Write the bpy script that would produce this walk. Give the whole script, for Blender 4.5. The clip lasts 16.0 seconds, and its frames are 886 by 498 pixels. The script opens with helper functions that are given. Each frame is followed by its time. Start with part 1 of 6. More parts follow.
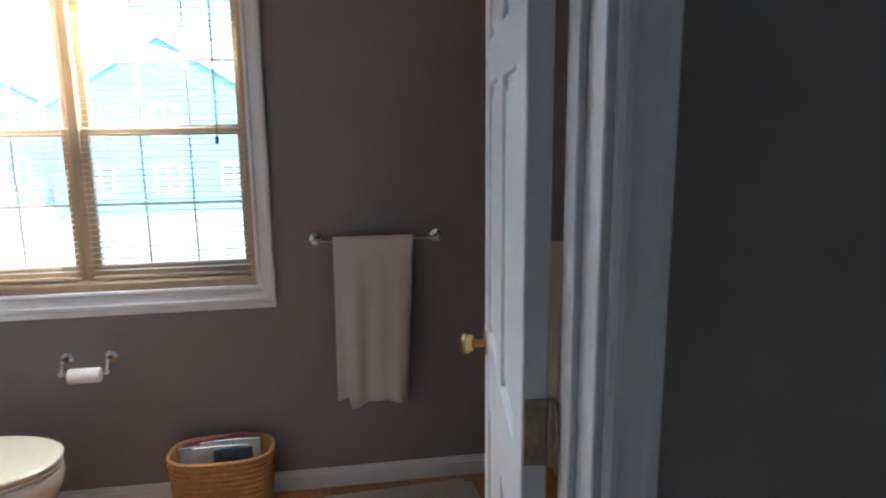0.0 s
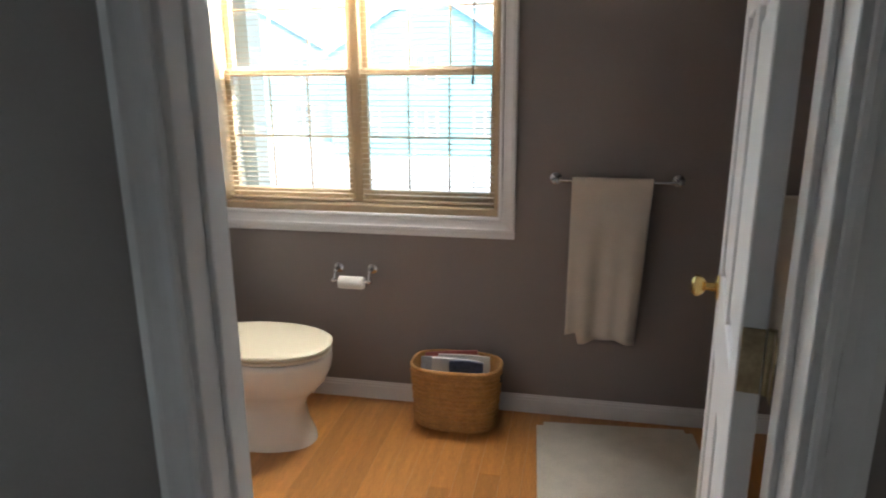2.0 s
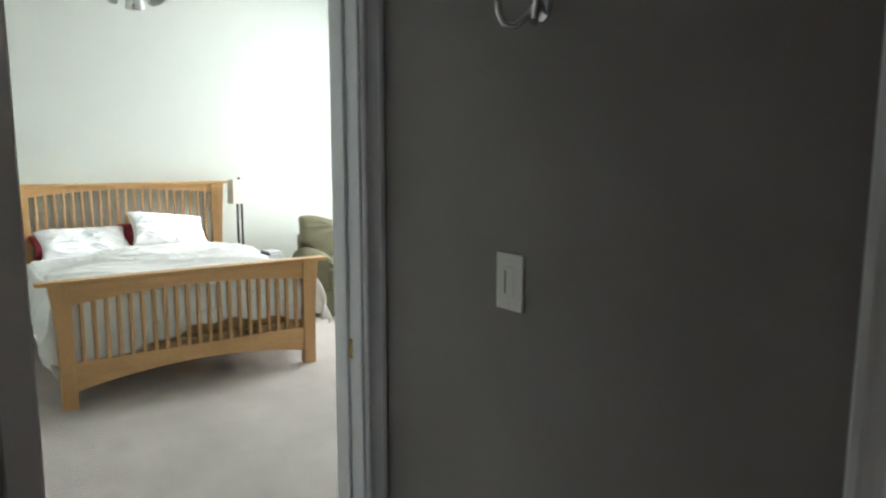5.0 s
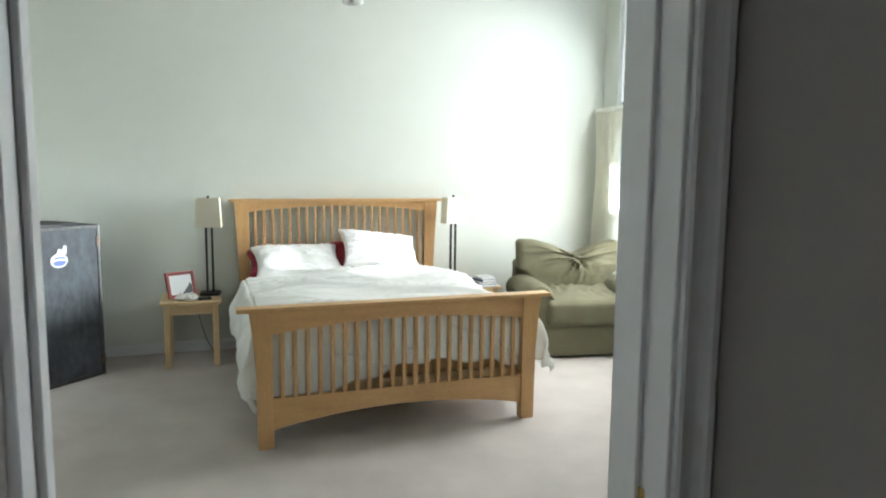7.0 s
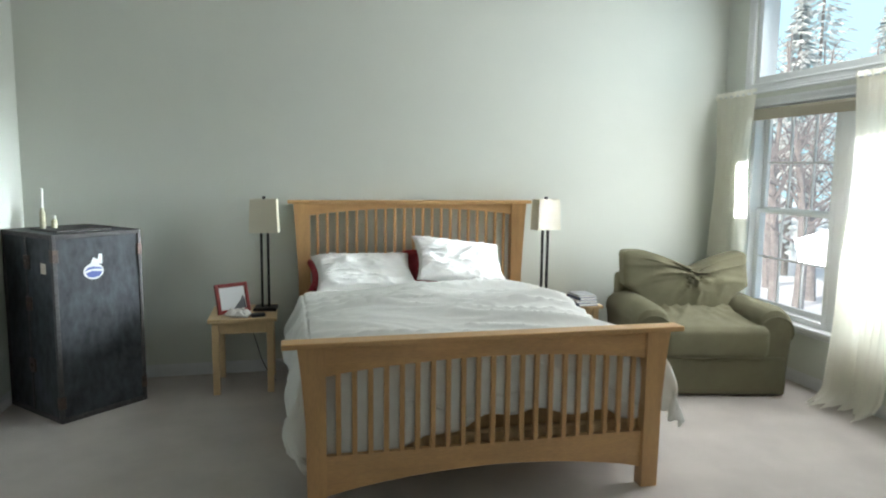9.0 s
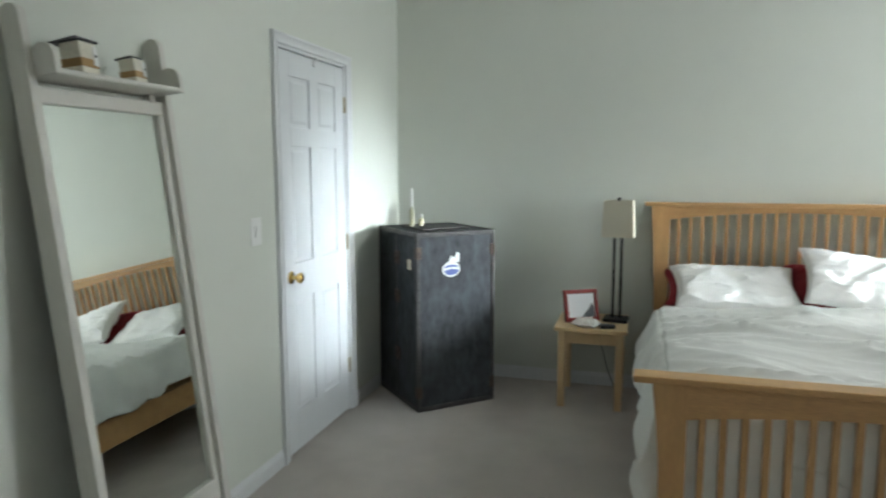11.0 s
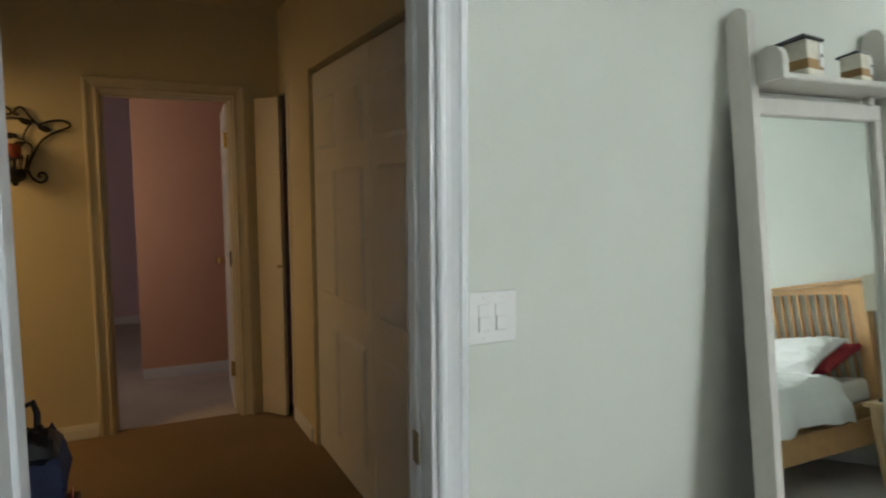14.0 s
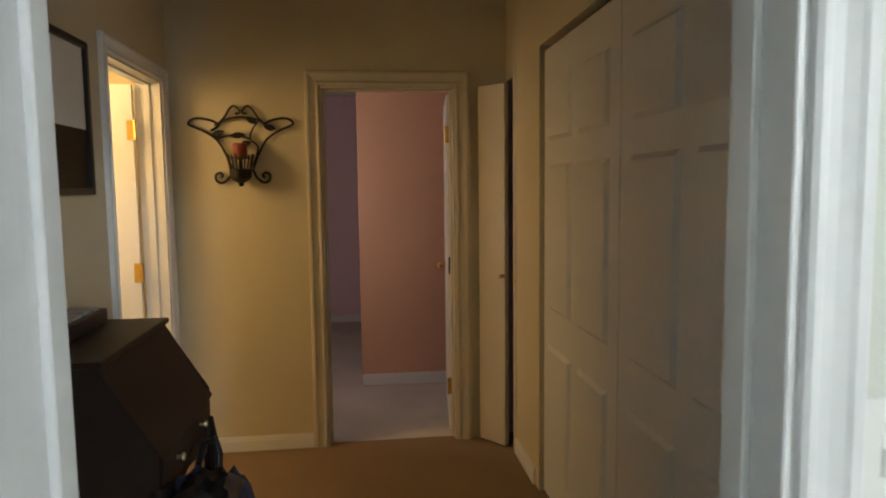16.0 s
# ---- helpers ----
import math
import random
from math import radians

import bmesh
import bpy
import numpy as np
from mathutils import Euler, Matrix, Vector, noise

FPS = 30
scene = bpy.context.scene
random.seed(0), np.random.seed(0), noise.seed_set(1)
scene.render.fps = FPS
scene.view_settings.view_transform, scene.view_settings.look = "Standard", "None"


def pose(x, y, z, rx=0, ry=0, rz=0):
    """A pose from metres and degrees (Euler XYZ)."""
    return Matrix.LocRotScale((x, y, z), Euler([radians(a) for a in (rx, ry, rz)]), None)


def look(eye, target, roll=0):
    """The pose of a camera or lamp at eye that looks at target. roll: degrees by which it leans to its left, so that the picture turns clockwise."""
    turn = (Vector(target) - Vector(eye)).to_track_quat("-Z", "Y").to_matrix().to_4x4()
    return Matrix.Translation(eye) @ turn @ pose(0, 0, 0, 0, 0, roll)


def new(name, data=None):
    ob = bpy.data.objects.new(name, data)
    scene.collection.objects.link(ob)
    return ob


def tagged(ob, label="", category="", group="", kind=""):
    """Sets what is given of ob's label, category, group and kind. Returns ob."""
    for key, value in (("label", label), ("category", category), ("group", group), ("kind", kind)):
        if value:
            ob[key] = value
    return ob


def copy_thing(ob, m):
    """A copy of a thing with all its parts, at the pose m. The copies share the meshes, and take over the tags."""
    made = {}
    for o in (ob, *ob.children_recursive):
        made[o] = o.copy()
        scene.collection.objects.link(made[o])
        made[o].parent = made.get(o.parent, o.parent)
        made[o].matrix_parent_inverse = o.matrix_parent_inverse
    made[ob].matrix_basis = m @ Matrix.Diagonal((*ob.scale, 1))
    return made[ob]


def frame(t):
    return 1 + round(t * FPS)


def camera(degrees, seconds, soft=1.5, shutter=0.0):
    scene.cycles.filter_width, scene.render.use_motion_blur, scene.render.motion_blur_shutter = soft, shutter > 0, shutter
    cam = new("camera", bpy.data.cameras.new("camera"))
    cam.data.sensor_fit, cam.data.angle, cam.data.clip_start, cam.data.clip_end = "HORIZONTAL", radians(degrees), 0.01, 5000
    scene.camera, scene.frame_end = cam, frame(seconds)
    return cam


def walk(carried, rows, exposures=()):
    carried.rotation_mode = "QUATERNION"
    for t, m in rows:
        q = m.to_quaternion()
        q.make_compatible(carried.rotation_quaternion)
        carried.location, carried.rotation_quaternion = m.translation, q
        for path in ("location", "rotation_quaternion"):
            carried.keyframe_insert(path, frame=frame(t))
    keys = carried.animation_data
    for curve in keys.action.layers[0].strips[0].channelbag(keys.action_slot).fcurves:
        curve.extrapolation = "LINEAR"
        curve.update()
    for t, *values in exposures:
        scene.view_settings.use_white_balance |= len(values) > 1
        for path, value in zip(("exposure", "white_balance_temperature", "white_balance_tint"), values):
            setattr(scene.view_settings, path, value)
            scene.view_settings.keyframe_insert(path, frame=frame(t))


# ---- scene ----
# camera: seconds, x, y, z, yaw, pitch, roll
cam = camera(67.0, 16.0, soft=2.0, shutter=0.3)
ROWS = [
    (0.0, 0.263, 0.120, 1.495, -9.33, -10.99, 0.60),
    (0.5, 0.276, 0.095, 1.483, -2.99, -12.53, 0.30),
    (1.0, 0.224, 0.068, 1.460, 0.23, -13.65, 0.01),
    (1.5, 0.232, 0.045, 1.456, 4.82, -14.63, 0.26),
    (2.0, 0.274, 0.008, 1.466, 11.47, -14.95, 0.40),
    (2.5, 0.273, -0.042, 1.458, 18.51, -14.15, -0.06),
    (3.0, 0.286, -0.073, 1.467, 26.67, -13.12, 0.14),
    (3.5, 0.237, -0.128, 1.474, 33.26, -11.78, 0.18),
    (4.0, 0.195, -0.172, 1.480, 40.52, -10.28, 0.27),
    (4.5, 0.122, -0.187, 1.489, 47.23, -9.09, 0.29),
    (5.0, 0.032, -0.185, 1.475, 53.15, -7.85, -0.10),
    (7.5, -0.992, 0.164, 1.472, 72.62, -6.63, -0.54),
    (8.0, -1.201, 0.225, 1.473, 73.56, -6.71, -0.56),
    (10.5, -1.953, 0.219, 1.465, 95.19, -6.96, -0.20),
    (11.0, -1.982, 0.193, 1.470, 106.33, -7.05, 0.15),
    (11.5, -2.001, 0.149, 1.470, 117.01, -7.37, 0.28),
    (12.0, -2.002, 0.135, 1.462, 127.12, -7.18, 0.62),
    (12.5, -1.992, 0.088, 1.454, 135.13, -6.55, 0.98),
    (13.0, -2.019, -0.005, 1.459, 142.06, -6.16, 0.85),
    (13.5, -2.019, -0.119, 1.471, 147.84, -5.80, 0.64),
    (14.0, -2.030, -0.216, 1.471, 154.17, -5.30, 0.35),
    (14.5, -2.110, -0.343, 1.478, 161.17, -5.27, -0.00),
    (15.0, -2.142, -0.446, 1.482, 166.96, -5.05, -0.03),
    (15.5, -2.157, -0.627, 1.474, 170.99, -5.01, 0.31),
    (16.0, -2.171, -0.827, 1.473, 173.15, -5.28, 0.69),
]
walk(cam, [(t, pose(x, y, z, 90 + pitch, roll, yaw)) for t, x, y, z, yaw, pitch, roll in ROWS],
     exposures=[(0.0, 1.15, 5400, 10), (0.5, 1.08, 5400, 10), (1.0, 0.98, 5400, 10), (1.6, 1.05, 5600, 10), (2.2, 1.22, 6250, 10), (3.5, 1.18, 6400, 10), (5.0, 0.82, 6500, 10), (7.5, 0.78, 6500, 10), (8.0, 0.52, 6500, 10), (10.5, 0.02, 6500, 10),
                (11.0, 0.12, 6500, 10), (11.5, 0.18, 6500, 10), (12.5, 0.28, 6500, 10), (13.5, 0.42, 6500, 10), (14.0, 0.58, 6500, 10), (14.5, 0.62, 6500, 10), (15.0, 0.66, 6500, 10), (15.5, 0.80, 6500, 10), (16.0, 1.16, 6500, 10)])

# ---- world and light ----
world = bpy.data.worlds.new("sky")
scene.world = world
world.use_nodes = True
wn, wl = world.node_tree.nodes, world.node_tree.links
sky = wn.new("ShaderNodeTexSky")
sky.sky_type, sky.sun_disc = "NISHITA", False
sky.dust_density, sky.air_density = 5.0, 1.2
sky.sun_elevation, sky.sun_rotation = radians(36), radians(158)
wl.new(sky.outputs[0], wn["Background"].inputs[0])
wn["Background"].inputs[1].default_value = 0.13


def lamp(name, kind, m, energy, color=(1, 1, 1), size=None):
    data = bpy.data.lights.new(name, kind)
    data.energy, data.color = energy, color
    if size and kind == "AREA":
        data.shape, data.size, data.size_y = "RECTANGLE", size[0], size[1]
    elif size:
        data.shadow_soft_size = size[0]
    ob = new(name, data)
    ob.matrix_world = m
    return ob


sun = lamp("sun", "SUN", look((4, -10, 8), (0, 0, 0)), 2.6, (1.0, 0.95, 0.88))
sun.data.angle = radians(0.5)
# daylight in the upper part of the window openings
lamp("bedroom_transom_daylight", "AREA", look((-4.95, 3.87, 2.99), (-4.0, 0.8, 0.0)), 38, (0.92, 0.98, 1.0), (0.85, 0.55))
beam = lamp("bedroom_corner_daylight", "AREA", look((-6.02, 3.72, 1.35), (-5.92, -1.46, 0.88)), 14, (0.82, 0.94, 1.0), (0.22, 0.4))
beam.data.spread = radians(25)
lamp("bedroom_window_daylight", "AREA", look((-4.95, 3.80, 1.25), (-4.6, 0.8, 0.2)), 39, (0.95, 0.98, 1.0), (1.5, 0.9))
lamp("toilet_window_daylight", "AREA", look((-0.66, 2.88, 1.83), (-1.20, 1.30, 0.15)), 35, (1.0, 0.95, 0.88), (1.15, 0.30)).data.spread = radians(104)
# fill for the dressing room's dark wall, set in an added unseen window
lamp("dressing_room_fill", "AREA", look((2.09, -0.70, 1.60), (1.5, 0.8, 1.2)), 0.13, (0.94, 0.97, 1.0), (0.4, 0.6))
# lamp of the side room off the hall, and an added far room fill
lamp("side_room_light", "POINT", pose(-0.35, -3.95, 2.0), 23, (1.0, 0.62, 0.24), (0.3,))
lamp("far_room_fill", "AREA", look((-1.22, -5.25, 1.5), (-2.5, -6.2, 1.2)), 4.2, (1.0, 0.84, 0.72), (0.7, 1.1))


# ---- materials ----
def material(name, color, rough=0.6, var=0.06, scale=6.0, bump=0.05, grain=60.0, metal=0.0, coat=0.0, dark=None, stretch=(1, 1, 1), spec=0.5, per_object=0.0, mottle=None):
    """Two scales of variation: broad mottling and fine grain, with relief."""
    m = bpy.data.materials.new(name)
    m.use_nodes = True
    n, l = m.node_tree.nodes, m.node_tree.links
    b = n["Principled BSDF"]
    b.inputs["Roughness"].default_value, b.inputs["Metallic"].default_value = rough, metal
    b.inputs["Coat Weight"].default_value, b.inputs["Specular IOR Level"].default_value = coat, spec
    tc, mp = n.new("ShaderNodeTexCoord"), n.new("ShaderNodeMapping")
    mp.inputs["Scale"].default_value = stretch
    l.new(tc.outputs["Object"], mp.inputs[0])
    big, fine = n.new("ShaderNodeTexNoise"), n.new("ShaderNodeTexNoise")
    big.inputs["Scale"].default_value, fine.inputs["Scale"].default_value = scale, grain
    big.inputs["Detail"].default_value, fine.inputs["Detail"].default_value = 4, 3
    l.new(mp.outputs[0], big.inputs[0])
    l.new(mp.outputs[0], fine.inputs[0])
    add = n.new("ShaderNodeMath")
    add.operation = "ADD"
    l.new(big.outputs[0], add.inputs[0])
    l.new(fine.outputs[0], add.inputs[1])
    ramp = n.new("ShaderNodeMapRange")
    ramp.inputs[1].default_value, ramp.inputs[2].default_value = 0.65, 1.35
    l.new(add.outputs[0], ramp.inputs[0])
    mix = n.new("ShaderNodeMix")
    mix.data_type = "RGBA"
    low = dark or tuple(c * (1 - var) for c in color)
    high = tuple(min(1, c * (1 + var)) for c in color)
    mix.inputs[6].default_value, mix.inputs[7].default_value = (*low, 1), (*high, 1)
    l.new(ramp.outputs[0], mix.inputs[0])
    out = mix.outputs[2]
    if per_object:
        info, hsv, mr = n.new("ShaderNodeObjectInfo"), n.new("ShaderNodeHueSaturation"), n.new("ShaderNodeMapRange")
        mr.inputs[3].default_value, mr.inputs[4].default_value = 1 - per_object, 1 + per_object
        l.new(info.outputs["Random"], mr.inputs[0])
        l.new(mr.outputs[0], hsv.inputs["Value"])
        l.new(out, hsv.inputs["Color"])
        out = hsv.outputs[0]
    l.new(out, b.inputs["Base Color"])
    if bump:
        bp = n.new("ShaderNodeBump")
        bp.inputs["Strength"].default_value, bp.inputs["Distance"].default_value = bump, 0.01
        l.new(fine.outputs[0], bp.inputs["Height"])
        l.new(bp.outputs[0], b.inputs["Normal"])
    return m


def plain(name, **kw):
    m = bpy.data.materials.new(name)
    m.use_nodes = True
    b = m.node_tree.nodes["Principled BSDF"]
    for k, v in kw.items():
        b.inputs[k.replace("_", " ")].default_value = v
    return m


M_CREAM = material("cream_wall_paint", (0.66, 0.68, 0.62), 0.75, 0.02, 3, 0.08, 180)
M_HALL = material("cream_hall_paint", (0.62, 0.56, 0.40), 0.75, 0.02, 3, 0.08, 180)
M_GREY = material("grey_wall_paint", (0.240, 0.217, 0.208), 0.7, 0.03, 3, 0.10, 160)
# white trim with the hall's warm dim light put into its colour
M_HALLTRIM = material("warm_lit_hall_trim", (0.60, 0.55, 0.44), 0.5, 0.02, 4, 0.04, 90)
M_PINK = material("pink_wall_paint", (0.64, 0.37, 0.25), 0.75, 0.03, 3, 0.06, 160)
M_MAUVE = material("mauve_wall_paint", (0.70, 0.54, 0.60), 0.75, 0.03, 3, 0.06, 160)
M_CEIL = material("white_ceiling_paint", (0.78, 0.78, 0.76), 0.85, 0.02, 3, 0.10, 120)
M_WHITE = material("white_trim_paint", (0.74, 0.75, 0.76), 0.38, 0.02, 5, 0.02, 40)
M_DOORW = material("white_door_paint", (0.74, 0.76, 0.78), 0.42, 0.02, 5, 0.04, 90, stretch=(1, 1, 0.1))
M_CARPET = material("beige_carpet", (0.56, 0.51, 0.47), 0.95, 0.15, 3.0, 0.8, 300)
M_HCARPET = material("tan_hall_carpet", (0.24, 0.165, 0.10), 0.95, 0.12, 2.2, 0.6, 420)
M_OAK = material("honey_oak_floorboard", (0.42, 0.185, 0.047), 0.30, 0.25, 5, 0.05, 40, coat=0.2, stretch=(8, 0.7, 8), per_object=0.16)
M_MAPLE = material("honey_maple_wood", (0.54, 0.315, 0.135), 0.38, 0.16, 4, 0.03, 40, stretch=(5, 0.8, 5))
M_MAPLEV = material("honey_maple_upright", (0.54, 0.315, 0.135), 0.38, 0.16, 4, 0.03, 40, stretch=(6, 6, 0.7))
M_PINE = material("light_pine_wood", (0.60, 0.42, 0.23), 0.45, 0.12, 5, 0.04, 45, stretch=(6, 6, 0.8))
M_WINW = material("varnished_window_wood", (0.46, 0.35, 0.22), 0.4, 0.12, 6, 0.03, 50, stretch=(5, 5, 1))
M_SLAT = material("varnished_blind_slat", (0.60, 0.49, 0.34), 0.45, 0.08, 5, 0.02, 40, stretch=(0.8, 6, 6))
M_SHEET = material("white_cotton_duvet", (0.78, 0.78, 0.75), 0.9, 0.03, 4, 0.12, 25)
M_PILLOW = material("white_pillow_cotton", (0.80, 0.79, 0.77), 0.9, 0.03, 5, 0.15, 22)
M_RED = material("dark_red_pillow_cotton", (0.23, 0.012, 0.02), 0.9, 0.15, 6, 0.2, 60)
M_MATT = material("quilted_mattress_fabric", (0.62, 0.58, 0.52), 0.95, 0.06, 8, 0.2, 80)
M_ROLLER = material("beige_roller_shade_cloth", (0.40, 0.36, 0.28), 0.9, 0.06, 8, 0.2, 90)
M_OLIVE = material("olive_green_canvas", (0.150, 0.138, 0.082), 0.9, 0.18, 6, 0.4, 260)
M_TRUNK = material("worn_black_trunk_canvas", (0.034, 0.038, 0.044), 0.7, 0.4, 5, 0.45, 17, dark=(0.004, 0.0045, 0.005), stretch=(1.2, 1.2, 0.75), spec=0.35)
M_TEDGE = material("scuffed_dark_leather_edge", (0.035, 0.030, 0.030), 0.6, 0.6, 14, 0.4, 70, dark=(0.010, 0.008, 0.008))
M_RUST = material("rusty_trunk_fitting", (0.07, 0.045, 0.035), 0.55, 0.5, 30, 0.3, 90, metal=0.5)
M_BRASS = plain("polished_brass", Base_Color=(0.72, 0.52, 0.20, 1), Metallic=1.0, Roughness=0.22)
M_BRONZE = material("aged_brass_hinge", (0.40, 0.34, 0.22), 0.4, 0.3, 30, 0.1, 90, metal=0.9)
M_CHROME = plain("brushed_chrome", Base_Color=(0.62, 0.62, 0.63, 1), Metallic=1.0, Roughness=0.18)
M_IRON = material("black_wrought_iron", (0.012, 0.011, 0.011), 0.5, 0.3, 30, 0.2, 120, metal=0.3)
M_DARKW = material("dark_walnut_wood", (0.013, 0.007, 0.005), 0.5, 0.35, 5, 0.05, 40, stretch=(6, 1, 6), spec=0.25)
M_GLASS = plain("clear_window_glass", Base_Color=(1, 1, 1, 1), Roughness=0.0, Transmission_Weight=1.0, IOR=1.01)
M_MIRROR = plain("silvered_mirror", Base_Color=(0.86, 0.90, 0.87, 1), Metallic=1.0, Roughness=0.01)
M_PORC = plain("white_glazed_porcelain", Base_Color=(0.68, 0.65, 0.59, 1), Roughness=0.12)
M_SEAT = plain("ivory_plastic_seat", Base_Color=(0.66, 0.60, 0.45, 1), Roughness=0.28)
M_WICK = material("woven_honey_wicker", (0.50, 0.27, 0.085), 0.65, 0.25, 30, 0.7, 120)
M_TOWEL = material("cream_terry_cloth", (0.74, 0.68, 0.59), 0.98, 0.06, 12, 0.8, 330)
M_RUG = material("cream_bath_rug", (0.64, 0.59, 0.50), 0.98, 0.10, 14, 0.9, 230)
M_PAPER = material("white_tissue_paper", (0.80, 0.78, 0.74), 0.95, 0.02, 10, 0.1, 100)
M_MAG1 = material("glossy_magazine_grey", (0.42, 0.43, 0.45), 0.35, 0.3, 25, 0.0, 60)
M_MAG2 = material("red_printed_magazine", (0.42, 0.12, 0.10), 0.35, 0.4, 25, 0.0, 60)
M_MAG3 = material("navy_printed_magazine", (0.07, 0.09, 0.16), 0.35, 0.4, 25, 0.0, 60)
M_SHADE = plain("ivory_linen_lampshade", Base_Color=(0.66, 0.63, 0.53, 1), Roughness=0.9, Transmission_Weight=0.0)
M_CURT = plain("sheer_ivory_curtain", Base_Color=(0.90, 0.89, 0.84, 1), Roughness=0.9)


def let_light_through(m, color, share):
    """Thin cloth: part of the light passes through it."""
    n, l = m.node_tree.nodes, m.node_tree.links
    tr, mx = n.new("ShaderNodeBsdfTranslucent"), n.new("ShaderNodeMixShader")
    tr.inputs[0].default_value, mx.inputs[0].default_value = (*color, 1), share
    l.new(n["Principled BSDF"].outputs[0], mx.inputs[1])
    l.new(tr.outputs[0], mx.inputs[2])
    l.new(mx.outputs[0], n["Material Output"].inputs[0])


let_light_through(M_CURT, (0.94, 0.92, 0.84), 0.72)
let_light_through(M_SHADE, (0.85, 0.78, 0.62), 0.35)
M_PLATE = plain("ivory_plastic_plate", Base_Color=(0.72, 0.70, 0.66, 1), Roughness=0.35)
M_PLATEW = plain("white_plastic_plate", Base_Color=(0.80, 0.80, 0.78, 1), Roughness=0.35)
M_SLOT = plain("dark_switch_slot", Base_Color=(0.08, 0.08, 0.08, 1), Roughness=0.5)
M_LADDER = material("warm_grey_painted_wood", (0.60, 0.58, 0.53), 0.5, 0.05, 6, 0.06, 60, stretch=(6, 6, 0.8))
M_REDF = material("red_lacquered_wood", (0.26, 0.03, 0.025), 0.3, 0.15, 8, 0.03, 50)
# the window's white reflection is put into the print's colour
M_PHOTO = plain("photo_print_with_glare", Base_Color=(0.88, 0.90, 0.92, 1), Roughness=0.55)
M_PHOTOD = plain("grey_photo_print", Base_Color=(0.16, 0.16, 0.18, 1), Roughness=0.15)
M_BLACK = plain("black_plastic", Base_Color=(0.012, 0.012, 0.014, 1), Roughness=0.4)
M_GREYP = plain("grey_plastic_key", Base_Color=(0.30, 0.28, 0.26, 1), Roughness=0.4)
M_NAVY = material("navy_nylon_fabric", (0.016, 0.024, 0.065), 0.75, 0.3, 12, 0.3, 120)
M_CANDLE = plain("dark_red_candle_wax", Base_Color=(0.20, 0.03, 0.015, 1), Roughness=0.45, Subsurface_Weight=0.1)
M_TIN = material("galvanised_tin_roof", (0.12, 0.12, 0.13), 0.4, 0.3, 20, 0.1, 80, metal=0.7)
M_CWHITE = material("distressed_white_wood", (0.70, 0.66, 0.56), 0.6, 0.12, 25, 0.1, 90)
M_CTAN = material("tan_stained_wood", (0.36, 0.22, 0.09), 0.6, 0.15, 25, 0.1, 90)
M_BOTTLE = plain("pale_yellow_glass", Base_Color=(0.72, 0.70, 0.50, 1), Roughness=0.08, Transmission_Weight=0.3)
M_STICK = plain("white_paper_label", Base_Color=(0.56, 0.55, 0.54, 1), Roughness=0.5)
M_STICKB = plain("blue_printed_ink", Base_Color=(0.06, 0.09, 0.28, 1), Roughness=0.5)
M_STICKT = plain("yellowed_paper_tag", Base_Color=(0.52, 0.46, 0.36, 1), Roughness=0.7)
M_SNOW = material("fresh_snow", (0.86, 0.88, 0.92), 0.9, 0.03, 0.3, 0.3, 4)
# both sidings carry the cyan tint of overexposure in their colour
M_SIDING = material("cyan_tinted_siding", (0.22, 0.44, 0.51), 0.7, 0.06, 0.6, 0.1, 9, stretch=(0.2, 0.2, 4))
M_SIDING2 = material("cyan_tinted_siding_2", (0.27, 0.45, 0.51), 0.7, 0.06, 0.6, 0.1, 9, stretch=(0.2, 0.2, 4))
M_PANE = plain("dark_house_window", Base_Color=(0.22, 0.30, 0.34, 1), Roughness=0.1)
M_SKYGLOW = plain("glowing_sky_backdrop", Base_Color=(0, 0, 0, 1), Roughness=1.0, Emission_Color=(0.56, 0.88, 1.0, 1), Emission_Strength=1.15)
# spruce bark lightened for distant haze
M_BARK = material("washed_out_spruce_bark", (0.26, 0.25, 0.24), 0.9, 0.3, 8, 0.6, 40)
# overexposure and sheer cloth put into the bark as a paler grey
M_TREE = material("paled_tree_bark", (0.30, 0.29, 0.295), 0.9, 0.3, 6, 0.5, 30)
# needles whitened to look overexposed through the window
M_NEEDLE = material("washed_out_spruce", (0.80, 0.85, 0.87), 0.9, 0.2, 6, 0.3, 40, dark=(0.50, 0.58, 0.60))


# ---- building helpers ----
def box(bm, x0, x1, y0, y1, z0, z1, bevel=0.0, m=None, seg=1):
    mat = Matrix.Translation(((x0 + x1) / 2, (y0 + y1) / 2, (z0 + z1) / 2)) @ Matrix.Diagonal((abs(x1 - x0), abs(y1 - y0), abs(z1 - z0), 1))
    vs = bmesh.ops.create_cube(bm, size=1, matrix=mat)["verts"]
    if bevel:
        es = list({e for v in vs for e in v.link_edges})
        vs = bmesh.ops.bevel(bm, geom=es, offset=bevel, segments=seg, affect="EDGES", profile=0.6)["verts"]
    if m is not None:
        bmesh.ops.transform(bm, matrix=m, verts=[v for v in vs if v.is_valid])
    return vs


